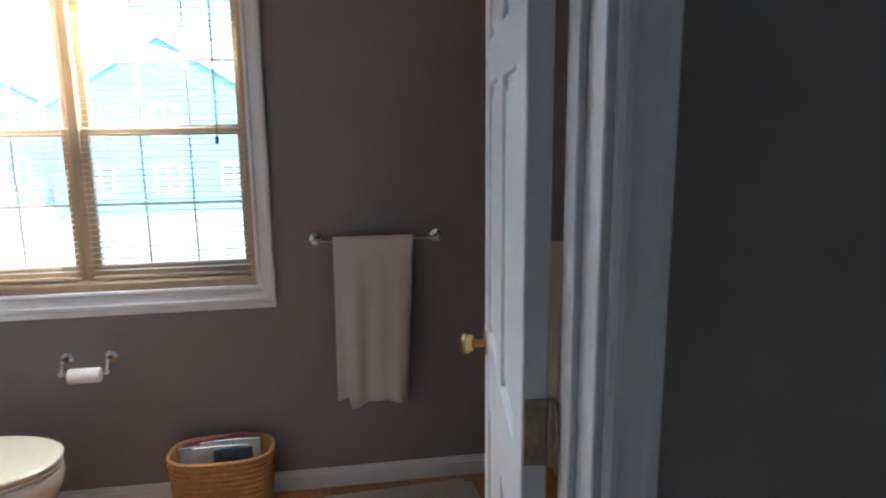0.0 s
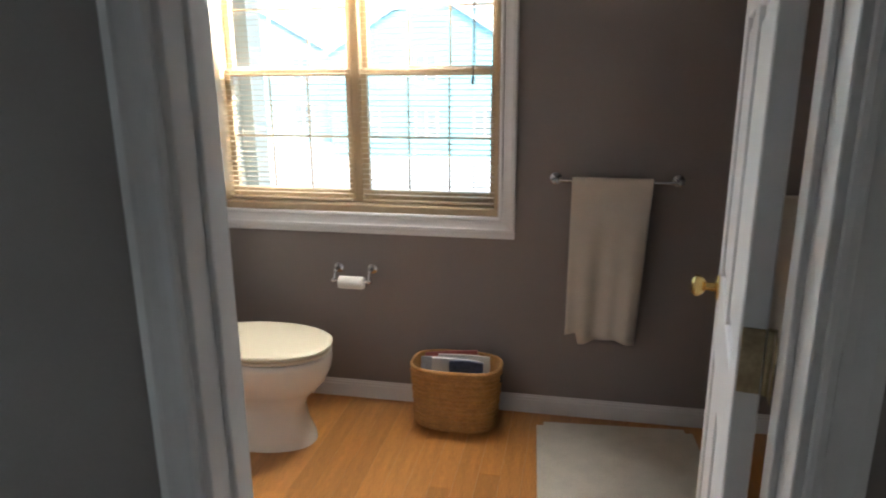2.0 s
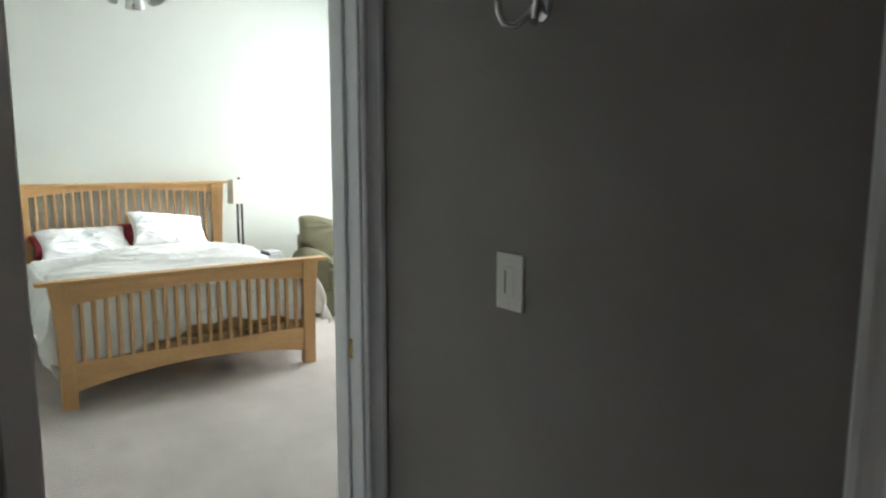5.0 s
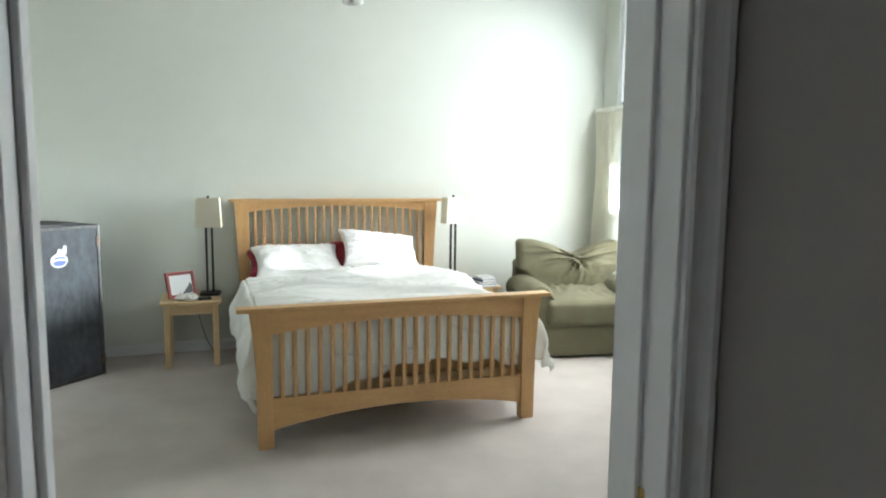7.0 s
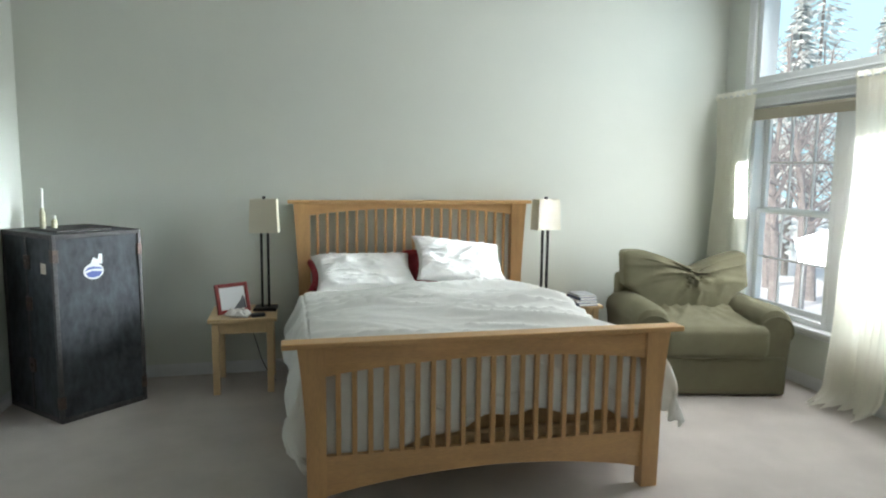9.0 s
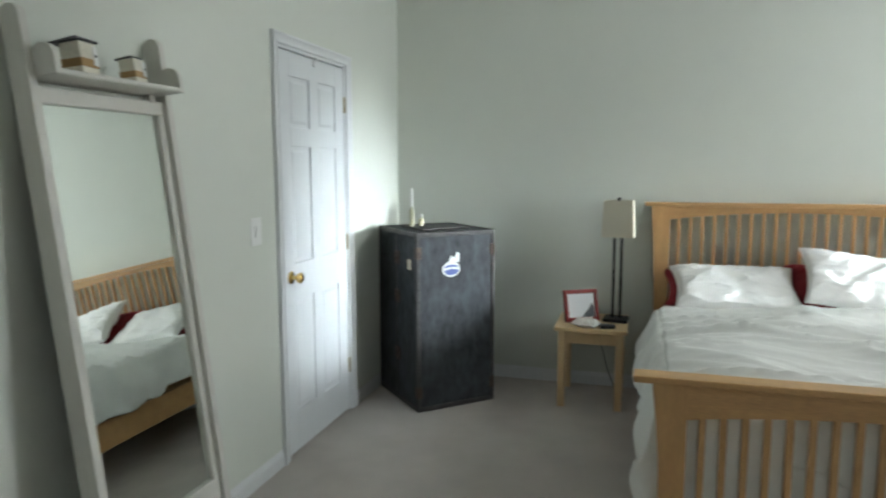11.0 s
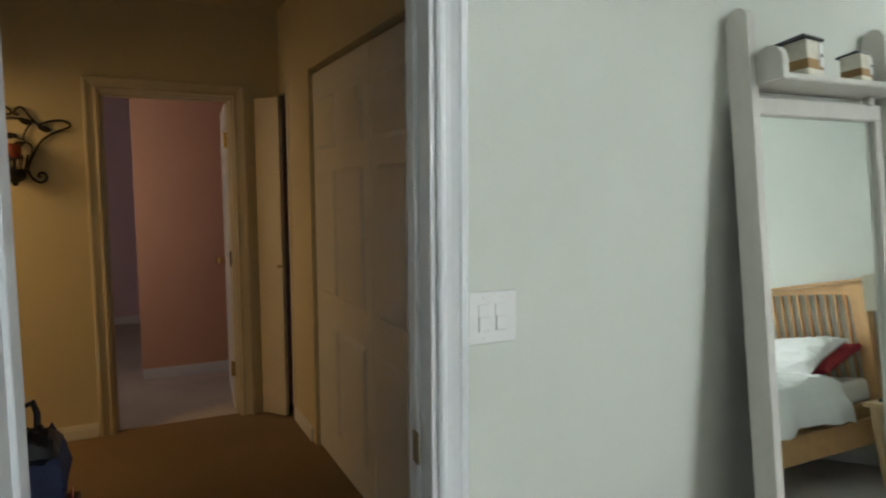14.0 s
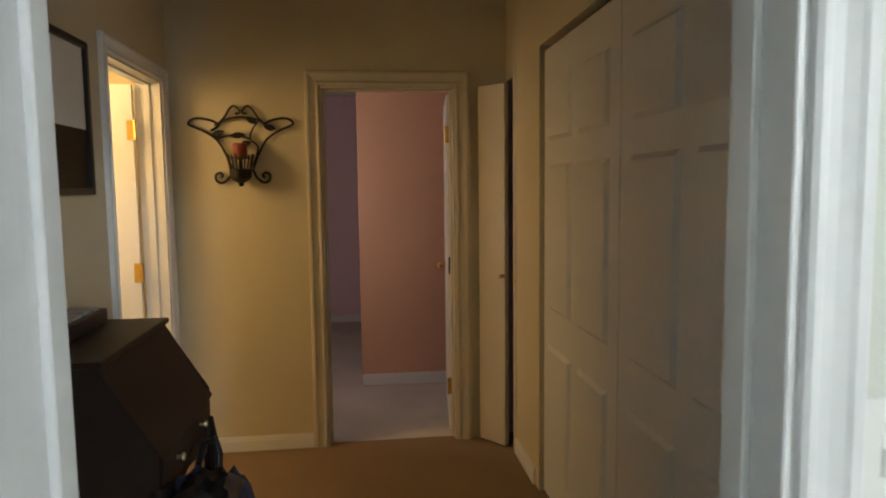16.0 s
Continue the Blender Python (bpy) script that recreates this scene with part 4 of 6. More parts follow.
bar = thing("towel_bar", "slim chrome towel bar fixed to the grey wall", "towel bar", Matrix.Translation((0.42, 2.714, 1.045)))
bm = B()
tube(bm, [(-0.235, -0.065, 0), (0.235, -0.065, 0)], 0.007, 10)
part("rod", bm, M_CHROME, bar, "", True)
for x in (-0.235, 0.235):
    bm = B()
    lathe(bm, [(0, 0), (0.024, 0), (0.024, 0.005), (0.012, 0.012), (0.009, 0.06), (0.014, 0.066), (0.012, 0.076), (0, 0.08)], 16, Matrix.Translation((x, 0, 0)) @ Matrix.Rotation(radians(90), 4, "X"))
    part("bracket", bm, M_CHROME, bar, "", True)

# bath towel: a folded sheet over the bar with soft vertical folds and an uneven hem
bm = B()
cols, prof = 26, []
for k in range(27):
    prof.append((-0.012, -0.635 + k * 0.635 / 26))
for k in range(1, 8):
    a = math.pi - k * math.pi / 8
    prof.append((0.012 * math.cos(a), 0.012 * math.sin(a)))
for k in range(26):
    prof.append((0.012, -k * 0.56 / 25))
grid = []
for j, (py, pz) in enumerate(prof):
    row = []
    drop = max(0.0, -pz) / 0.6
    for i in range(cols + 1):
        u = i / cols
        x = (u - 0.5) * (0.305 - 0.03 * drop) - 0.018 * drop
        fold = drop * (0.014 * math.sin(u * 9.0 + 0.6) + 0.009 * math.sin(u * 21 + 2.0) + 0.010 * noise.noise(Vector((u * 3, drop * 2, 1.3))))
        z = pz
        if drop > 0.9 and py < 0:
            z += 0.022 * (drop - 0.9) * 10 * (-1 if u > 0.16 else 0.6) * (0.5 + 0.3 * math.sin(u * 7))
        y = py - (0.006 + fold + 0.012 * drop if py < 0 else -0.5 * fold)
        row.append(bm.verts.new((x, min(y, 0.05), z)))
    grid.append(row)
for a, b in zip(grid, grid[1:]):
    for i in range(cols):
        bm.faces.new((a[i], a[i + 1], b[i + 1], b[i]))
towel = new("bath_towel", mesh_of("bath_towel", bm, M_TOWEL, True))
towel.matrix_basis = Matrix.Translation((0.402, 2.649, 1.046))
sol = towel.modifiers.new("thickness", "SOLIDIFY")
sol.thickness, sol.offset = 0.006, 0
tagged(towel, "cream terry bath towel hanging over the chrome bar", "towel", "towels on bars")
copy_thing(bar, Matrix.Translation((1.06, 2.714, 0.995)) @ Matrix.Diagonal((0.68, 1, 1, 1)))
copy_thing(towel, Matrix.Translation((1.065, 2.649, 0.996)) @ Matrix.Diagonal((0.8, 1, 1, 1)))

basket = thing("wicker_basket", "oval honey wicker basket filled with magazines", "basket", Matrix.Translation((-0.197, 2.575, 0)))
bm = B()
lathe(bm, [(0.0, 0.004), (0.165, 0.0), (0.170, 0.02), (0.178, 0.12), (0.186, 0.25), (0.190, 0.272), (0.182, 0.275), (0.176, 0.25), (0.165, 0.03), (0.0, 0.025)], 48, None, 1.0, 0.60, 0.68)
part("body", bm, M_WICK, basket, "", True)
for k in range(12):
    bm = B()
    z = 0.018 + k * 0.021
    r = 0.170 + 0.018 * z / 0.25
    tube(bm, [((r + 0.002 * math.sin(a * 16 + k * math.pi)) * squared(a, 0.68)[0], 0.6 * (r + 0.002 * math.sin(a * 16 + k * math.pi)) * squared(a, 0.68)[1], z) for a in [i * math.tau / 64 for i in range(64)]], 0.0075, 5, True)
    part("weave_band", bm, M_WICK, basket, "", True)
bm = B()
tube(bm, [(0.188 * squared(a, 0.68)[0], 0.6 * 0.188 * squared(a, 0.68)[1], 0.272) for a in [i * math.tau / 48 for i in range(48)]], 0.008, 8, True)
part("rim", bm, M_WICK, basket, "", True)
bm = B()
box(bm, 0.180, 0.198, -0.03, 0.03, 0.205, 0.235, 0.006)
part("handle_slot", bm, M_SLOT, basket, "dark handle opening")
for i, (mt, x, y, ang, w_) in enumerate(((M_MAG1, -0.05, -0.025, 12, 0.20), (M_MAG2, -0.02, 0.035, 8, 0.23), (M_PAPER, 0.03, 0.0, 14, 0.22), (M_PAPER, 0.0, -0.045, 16, 0.20), (M_MAG3, 0.05, -0.06, 15, 0.14))):
    bm = B()
    n_ = 6
    rowsv = []
    for s in (0, 1):
        rowsv.append([[bm.verts.new(((q / n_ - 0.5) * w_, s * 0.012 + 0.012 * math.sin(q / n_ * 2.6), zz)) for q in range(n_ + 1)] for zz in (0.0, 0.135)])
    for s in (0, 1):
        for q in range(n_):
            bm.faces.new((rowsv[s][0][q], rowsv[s][0][q + 1], rowsv[s][1][q + 1], rowsv[s][1][q]))
    for q in range(n_):
        for e in (0, 1):
            bm.faces.new((rowsv[0][e][q], rowsv[0][e][q + 1], rowsv[1][e][q + 1], rowsv[1][e][q]))
    for q in (0, n_):
        bm.faces.new((rowsv[0][0][q], rowsv[1][0][q], rowsv[1][1][q], rowsv[0][1][q]))
    mg = new("magazine", mesh_of("magazine", bm, mt))
    mg.matrix_basis = Matrix.Translation((-0.197 + x, 2.575 + y, 0.158 + 0.004 * i)) @ Matrix.Rotation(radians(-12 + 5 * i), 4, "X") @ Matrix.Rotation(radians(ang - 14), 4, "Y")
    tagged(mg, "curled glossy magazine standing in the wicker basket", "magazine", "magazines in the basket")

rug = B()
vs = box(rug, 0.0, 0.635, -1.10, 0.0, 0.0, 0.016)
bmesh.ops.bevel(rug, geom=[e for e in rug.edges if abs(e.verts[0].co.z - e.verts[1].co.z) > 0.01], offset=0.03, segments=4, affect="EDGES")
rug_ob = new("bath_rug", mesh_of("bath_rug", rug, M_RUG))
rug_ob.matrix_basis = rot(0.144, 2.605, 4)
tagged(rug_ob, "cream tufted bath rug lying on the oak floor", "rug")

# ---- dressing room things ----


def switch_plate(name, m, gangs, mat, label, rockers, size=1.0):
    ob = thing(name, label, "light switch", m @ Matrix.Scale(size, 4))
    bm = B()
    w_ = 0.084 + 0.046 * (gangs - 1)
    vs = box(bm, -w_ / 2, w_ / 2, -0.006, 0.0, -0.062, 0.062, 0.002)
    part("plate", bm, mat, ob)
    for k in range(gangs):
        x = (k - (gangs - 1) / 2) * 0.046
        bm = B()
        if rockers[k]:
            box(bm, x - 0.016, x + 0.016, -0.0075, -0.003, -0.033, 0.033, 0.001)
            v2 = box(bm, x - 0.0145, x + 0.0145, -0.011, -0.005, -0.031, 0.003, 0.0015)
            part("rocker", bm, M_PLATEW, ob)
        else:
            box(bm, x - 0.016, x + 0.016, -0.0072, -0.003, -0.033, 0.033, 0.001)
            sl = part("slide_panel", bm, mat, ob)
            bm = B()
            box(bm, x - 0.013, x - 0.009, -0.0076, -0.006, -0.026, 0.026)
            part("slide_slot", bm, M_SLOT, sl)
        bm = B()
        for z in (-0.048, 0.048):
            lathe(bm, [(0, -0.001), (0.003, 0), (0.002, 0.0015), (0, 0.0017)], 8, Matrix.Translation((x, -0.006, z)) @ Matrix.Rotation(radians(90), 4, "X"))
        part("screw", bm, mat, ob)
    return ob


switch_plate("light_switch", rot(-1.071, 0.835, 0) @ Matrix.Translation((0, 0, 1.194)), 1, M_PLATE, "ivory single dimmer switch on the dark grey wall", (0,), 1.05)
switch_plate("light_switch", rot(-2.747, -1.46, 180) @ Matrix.Translation((0, 0, 1.190)), 2, M_PLATEW, "white double light switch on the cream wall", (1, 1), 0.92)
switch_plate("light_switch", rot(-4.622, -1.46, 180) @ Matrix.Translation((0, 0, 1.18)), 1, M_PLATEW, "white single light switch beside the closet door", (0,))

hook = thing("robe_hook", "brushed chrome double robe hook on the grey wall", "hook", Matrix.Translation((-0.985, 0.835, 1.79)))
bm = B()
lathe(bm, [(0, 0), (0.032, 0), (0.032, 0.006), (0.024, 0.012), (0, 0.014)], 20, Matrix.Rotation(radians(90), 4, "X"), 0.8, 1.3)
part("base", bm, M_CHROME, hook, "", True)
for s in (-1, 1):
    bm = B()
    tube(bm, [(0, -0.012, 0.0), (0.012 * s, -0.035, -0.03), (0.028 * s, -0.055, -0.05), (0.045 * s, -0.07, -0.045), (0.055 * s, -0.075, -0.02), (0.056 * s, -0.075, 0.0)], [0.009, 0.009, 0.0085, 0.008, 0.0075, 0.007], 10)
    lathe(bm, [(0, -0.008), (0.010, 0), (0, 0.010)], 12, Matrix.Translation((0.056 * s, -0.075, 0.004)))
    part("prong", bm, M_CHROME, hook, "", True)
for nm, x, y, z, axis in (("strike_plate", -1.70, 0.755, 0.91, "y"),):
    ob = thing("strike_plate", "brass strike plate let into the white door lining", "strike plate")
    bm = B()
    box(bm, x - 0.002, x + 0.030, y - 0.0015, y + 0.002, z - 0.03, z + 0.03, 0.001)
    box(bm, x + 0.028, x + 0.034, y - 0.010, y + 0.001, z - 0.016, z + 0.016, 0.002)
    part("plate", bm, M_BRASS, ob)
ob = thing("strike_plate", "dull metal strike plate on the hall door lining", "strike plate")
bm = B()
box(bm, -2.583, -2.580, -1.512, -1.48, 0.88, 0.95, 0.001)
part("plate", bm, M_BRONZE, ob)

# ---- bed ----
bed = thing("bed", "honey maple slatted bed frame with arched rails", "bed", Matrix.Translation((0, 1.095, 0)))


def bed_end(x, h, cap_w, post_w, lower, leg_z, slats, rail_top, half, shift=0.0):
    """A slatted bed end in the plane x, centred on y 0."""
    bm = B()
    box(bm, x - 0.045, x + 0.045, shift - cap_w / 2, shift + cap_w / 2, h - 0.024, h, 0.005, seg=2)
    part("cap", bm, M_MAPLE, bed)
    for s in (-1, 1):
        bm = B()
        o, i = post_w / 2, post_w / 2 - 0.115
        out = [(s * (o - 0.035), 0.0), (s * (o - 0.03), h * 0.55), (s * (o - 0.015), h * 0.8), (s * o, h - 0.025), (s * i, h - 0.025), (s * i, 0.0)]
        mm = Matrix.Translation((x + 0.032, shift, 0)) @ Matrix.Rotation(radians(90), 4, "Z")
        prism(bm, out, 0.064, mm)
        part("post", bm, M_MAPLEV, bed)
    i = post_w / 2 - 0.115
    n_ = 16
    top = [(-i, h - 0.026)] + [(i, h - 0.026)] + [(i - 2 * i * k / n_, rail_top - 0.05 + 0.05 * math.sin(math.pi * k / n_) ** 0.8) for k in range(n_ + 1)]
    bm = B()
    prism(bm, top, 0.028, Matrix.Translation((x + 0.014, shift, 0)) @ Matrix.Rotation(radians(90), 4, "Z"))
    part("top_rail", bm, M_MAPLE, bed)
    bm = B()
    low = [(-i, lower), (i, lower)] + [(i - 2 * i * k / n_, leg_z + 0.075 * math.sin(math.pi * k / n_) ** 0.8) for k in range(n_ + 1)]
    prism(bm, low, 0.028, Matrix.Translation((x + 0.014, shift, 0)) @ Matrix.Rotation(radians(90), 4, "Z"))
    part("bottom_rail", bm, M_MAPLE, bed)
    bm = B()
    box(bm, -0.011, 0.011, -half, half, lower - 0.005, rail_top - 0.002, 0.002)
    sl = mesh_of("slat", bm, M_MAPLEV)
    for k in range(slats):
        ob = new("slat", sl)
        ob.parent = bed
        ob.matrix_basis = Matrix.Translation((x, shift - i + 2 * i * (k + 0.75) / (slats + 0.5), 0))


bed_end(-4.315, 0.765, 1.805, 1.68, 0.270, 0.095, 21, 0.665, 0.0110)
bed_end(-6.410, 1.243, 1.800, 1.72, 0.50, 0.30, 21, 1.185, 0.0095, 0.033)
for s in (-1, 1):
    bm = B()
    box(bm, -6.38, -4.35, s * 0.775 - 0.015, s * 0.775 + 0.015, 0.20, 0.36, 0.004)
    part("side_rail", bm, M_MAPLE, bed)
bm = B()
box(bm, -6.36, -4.37, -0.76, 0.76, 0.24, 0.30, 0.01)
part("slat_base", bm, M_PINE, bed)
mat_ob = B()
box(mat_ob, -6.37, -4.40, 0.345, 1.845, 0.452, 0.60, 0.04, seg=4)
mo = new("mattress", mesh_of("mattress", mat_ob, M_MATT, True))
tagged(mo, "pale quilted mattress lying in the maple bed frame", "mattress")
bm = B()
box(bm, -6.37, -4.385, 0.345, 1.845, 0.301, 0.450, 0.02, seg=3)
tagged(new("box_spring", mesh_of("box_spring", bm, M_CTAN, True)), "tan covered box spring under the mattress", "box spring")

# duvet: a rumpled sheet that swells over the mattress and hangs over both sides and the foot
bm = B()
NX, NY = 150, 180
L0, L1, HW = -6.02, -4.365, 0.80
grid = []
for i in range(NX + 1):
    u = i / NX
    row = []
    for j in range(NY + 1):
        v = 2 * j / NY - 1
        side = 1 if v > 0 else -1
        s = abs(v) * (HW + 0.52)
        lf = u * (L1 - L0 + 0.42)
        hang_n = 0.10 * noise.noise(Vector((u * 4.5, side * 3.0, 0.7))) + 0.05 * noise.noise(Vector((u * 12, side * 5.0, 2.7)))
        edge = HW - 0.03
        if s < edge:
            y, z = side * s, 0.0
        else:
            d = (s - edge) / (HW + 0.52 - edge)
            ln = (0.37 if side > 0 else 0.27 + 0.20 * u ** 3) * (1 + hang_n * 1.8) * d * (1 - 0.30 * max(0, u - 0.7) / 0.3)
            bulge = (0.155 if side > 0 else 0.095) * math.sin(min(1, d * 1.5) * math.pi / 2)
            y = side * (edge + bulge * (0.9 + 0.5 * noise.noise(Vector((u * 7, side, d * 1.5)))) + d * (0.024 * math.sin(u * 31 + side + 3 * noise.noise(Vector((u * 3, side, 0)))) + 0.040 * noise.noise(Vector((u * 15, d * 1.4, 4.0 + side)))))
            z = -max(0.0, ln - 0.03)
        x = L0 + lf
        if x > L1:
            dd = x - L1
            x = L1 + 0.024 * math.sin(min(1, dd * 8) * 1.5)
            x += 0.012 * noise.noise(Vector((v * 7, dd * 2, 3.3)))
            drop = 1 - 0.55 * min(1.0, max(0.0, (s - edge) / 0.3))
            z -= drop * dd * (0.96 - 0.08 * v - 0.34 * math.exp(-((v - 0.16) / 0.42) ** 2) + 0.14 * noise.noise(Vector((v * 6, 0.2, 5))))
        w = 1.0 if s < edge else 0.45
        puff = 0.055 * (1 - (2 * min(u * 1.15, 1) - 1) ** 4) * (1 - min(1, s / edge) ** 4) + 0.085 * max(0, v) * (1 - min(1, s / edge) ** 6) * (1 - u) * 1.1
        wr = 0.042 * noise.noise(Vector((lf * 2.0, v * 1.6, 3.1))) + 0.012 * noise.noise(Vector((lf * 3.2 + v * 1.5, v * 2.4 - lf, 7.7)))
        warp = noise.noise(Vector((lf * 1.3, v * 1.3, 12.0)))
        ridge = 0.050 * (1 - abs(noise.noise(Vector((lf * 3.4 - v * 1.1 + 0.9 * warp, v * 0.9 + lf * 0.5 + 0.5 * warp, 1.9))))) ** 4
        fine = 0.020 * (1 - abs(noise.noise(Vector((lf * 7.5 - v * 1.6 + 1.4 * warp, v * 1.7 + lf + warp, 4.4))))) ** 6
        tiny = 0.009 * (1 - abs(noise.noise(Vector((lf * 15 - v * 4 + 2.2 * warp, v * 5.5 + lf * 3 + 1.5 * warp, 8.1))))) ** 7 * (0.4 + max(0, noise.noise(Vector((lf * 2.6, v * 2.6, 2.2)))) * 1.6)
        z2 = 0.632 + z + (puff + wr + ridge + fine + tiny) * w
        z2 = max(z2, 0.17 + 0.07 * noise.noise(Vector((lf * 3, v * 3, 6))))
        if u < 0.04:
            z2 -= 0.03 * (1 - u / 0.04)
        row.append(bm.verts.new((x + 0.01 * noise.noise(Vector((v * 5, lf * 5, 9))), y, z2)))
    grid.append(row)
for a, b in zip(grid, grid[1:]):
    for j in range(NY):
        bm.faces.new((a[j], a[j + 1], b[j + 1], b[j]))
duvet = new("duvet", mesh_of("duvet", bm, M_SHEET, True))
duvet.matrix_basis = Matrix.Translation((0, 1.095, 0))
tagged(duvet, "rumpled white cotton duvet hanging over the bed sides", "duvet")
sol = duvet.modifiers.new("thickness", "SOLIDIFY")
sol.thickness, sol.offset = 0.018, 0


def pillow(label, mat, w_, d_, h_, m, seed):
    bm = B()
    cushion(bm, w_, d_, h_, None, 2.6, 0.20, 0.010, 44, seed)
    for v in bm.verts:
        bend = noise.noise(Vector((v.co.x * 4, v.co.y * 4, seed)))
        crease = (1 - abs(noise.noise(Vector((v.co.x * 13 + 2.5 * bend, v.co.y * 7 + 6 * v.co.x, seed + 6))))) ** 7
        fold = (1 - abs(noise.noise(Vector((v.co.x * 22 - 9 * v.co.y, v.co.y * 16 + 3 * bend, seed + 9))))) ** 8
        v.co.z += (0.011 * crease + 0.004 * fold) * (1 if v.co.z > 0 else -0.3) + 0.008 * bend
    ob = new("pillow", mesh_of("pillow", bm, mat, True))
    ob.matrix_basis = m
    return tagged(ob, label, "pillow", "bed pillows")


P = lambda x, y, z, rx, ry, rz: pose(x, y, z, rx, ry, rz)
pillow("crumpled white pillow lying against the headboard", M_PILLOW, 0.44, 0.70, 0.13, P(-6.10, 0.735, 0.765, 0, 26, 3), 1.3)
pillow("crumpled white pillow propped up at a tilt", M_PILLOW, 0.44, 0.66, 0.13, P(-6.10, 1.40, 0.825, -9, 36, -4), 5.1)
pillow("dark red pillow under a white one", M_RED, 0.42, 0.70, 0.13, P(-6.20, 0.70, 0.735, 0, 18, 0), 2.2)
pillow("dark red pillow standing behind the white pillows", M_RED, 0.42, 0.66, 0.13, P(-6.22, 1.36, 0.760, 0, 30, 0), 8.4)

# ---- nightstands and what stands on them ----
stand = thing("nightstand", "light pine nightstand with square legs beside the bed", "nightstand", Matrix.Translation((-6.205, -0.065, 0)), "nightstands")
bm = B()
box(bm, -0.235, 0.235, -0.215, 0.215, 0.478, 0.502, 0.004, seg=2)
part("tabletop", bm, M_PINE, stand)
for sx in (-1, 1):
    for sy in (-1, 1):
        bm = B()
        box(bm, sx * 0.19 - 0.022, sx * 0.19 + 0.022, sy * 0.17 - 0.022, sy * 0.17 + 0.022, 0.0, 0.478, 0.003)
        part("leg", bm, M_PINE, stand)
for s in (-1, 1):
    bm = B()
    box(bm, s * 0.19 - 0.01, s * 0.19 + 0.01, -0.148, 0.148, 0.40, 0.478, 0.002)
    part("apron", bm, M_PINE, stand)
    bm = B()
    box(bm, -0.168, 0.168, s * 0.17 - 0.01, s * 0.17 + 0.01, 0.40, 0.478, 0.002)
    part("apron", bm, M_PINE, stand)
copy_thing(stand, Matrix.Translation((-6.205, 2.235, 0)))


def table_lamp(m, label):
    ob = thing("table_lamp", label, "table lamp", m, "bedside lamps")
    bm = B()
    box(bm, -0.07, 0.07, -0.075, 0.075, 0.0, 0.022, 0.004, seg=2)
    part("base", bm, M_IRON, ob)
    for s in (-1, 1):
        bm = B()
        box(bm, -0.008, 0.008, s * 0.022 - 0.008, s * 0.022 + 0.008, 0.022, 0.53, 0.001)
        part("post", bm, M_IRON, ob)
    bm = B()
    box(bm, -0.010, 0.010, -0.031, 0.031, 0.528, 0.545, 0.002)
    tube(bm, [(0, 0, 0.54), (0, 0, 0.765)], 0.004, 8)
    box(bm, -0.010, 0.010, -0.010, 0.010, 0.756, 0.775, 0.002)
    part("stem", bm, M_IRON, ob, "black stem with square finial")
    bm = B()
    lo = [(-0.060, -0.095), (0.060, -0.095), (0.060, 0.095), (-0.060, 0.095)]
    for f0, f1, z0, z1 in ((1.0, 0.90, 0.53, 0.755),):
        a = [bm.verts.new((x * f0, y * f0, z0)) for x, y in lo]
        b = [bm.verts.new((x * f1, y * f1, z1)) for x, y in lo]
        for k in range(4):
            bm.faces.new((a[k], a[(k + 1) % 4], b[(k + 1) % 4], b[k]))
    sh = part("shade", bm, M_SHADE, ob, "ivory linen rectangular shade")
    so = sh.modifiers.new("thickness", "SOLIDIFY")
    so.thickness = 0.003
    return ob


table_lamp(pose(-6.25, 0.075, 0.502, 0, 0, -6), "black two-post table lamp with ivory rectangular shade")
table_lamp(pose(-6.25, 2.095, 0.502, 0, 0, 8), "black two-post table lamp with ivory rectangular shade")

pf = thing("picture_frame", "red wooden picture frame leaning back on the nightstand", "picture frame", pose(-6.17, -0.125, 0.503, 0, -16, 30))
bm = B()
for a in ((-0.115, -0.090, 0.0, 0.20), (0.090, 0.115, 0.0, 0.20), (-0.090, 0.090, 0.0, 0.025), (-0.090, 0.090, 0.175, 0.20)):
    box(bm, -0.010, 0.012, a[0], a[1], a[2], a[3], 0.003)
part("frame", bm, M_REDF, pf)
bm = B()
box(bm, -0.004, 0.003, -0.091, 0.091, 0.024, 0.176)
ph = part("photo", bm, M_PHOTO, pf, "photo print whitened with the window's reflection")
bm = B()
prism(bm, [(0.0, 0.026), (0.085, 0.026), (0.085, 0.085), (0.07, 0.115), (0.055, 0.085), (0.03, 0.06)], 0.001, Matrix.Translation((0.0045, 0, 0)) @ Matrix.Rotation(radians(90), 4, "Z"))
part("photo_shape", bm, M_PHOTOD, ph, "dark rounded shape in the photo")
bm = B()
box(bm, -0.09, -0.085, -0.03, 0.03, 0.0, 0.15, 0.001, m=pose(0.015, 0, 0.02, 0, 20, 0))
part("easel_back", bm, M_BLACK, pf)
tis = B()
cushion(tis, 0.16, 0.10, 0.045, None, 2.6, 0.2, 0.02, 12, 3.3)
to = new("crumpled_tissue", mesh_of("crumpled_tissue", tis, M_PAPER, True))
to.matrix_basis = pose(-6.03, -0.095, 0.522, 0, 0, 70)
tagged(to, "crumpled white tissue lying on the nightstand", "tissue")
bm = B()
box(bm, -0.03, 0.03, -0.045, 0.045, 0, 0.022, 0.008, seg=2)
ck = new("small_clock", mesh_of("small_clock", bm, M_BLACK, True))
ck.matrix_basis = pose(-6.03, 0.03, 0.503, 0, 0, 15)
tagged(ck, "small black clock lying on the nightstand", "clock")
bk = 0.503
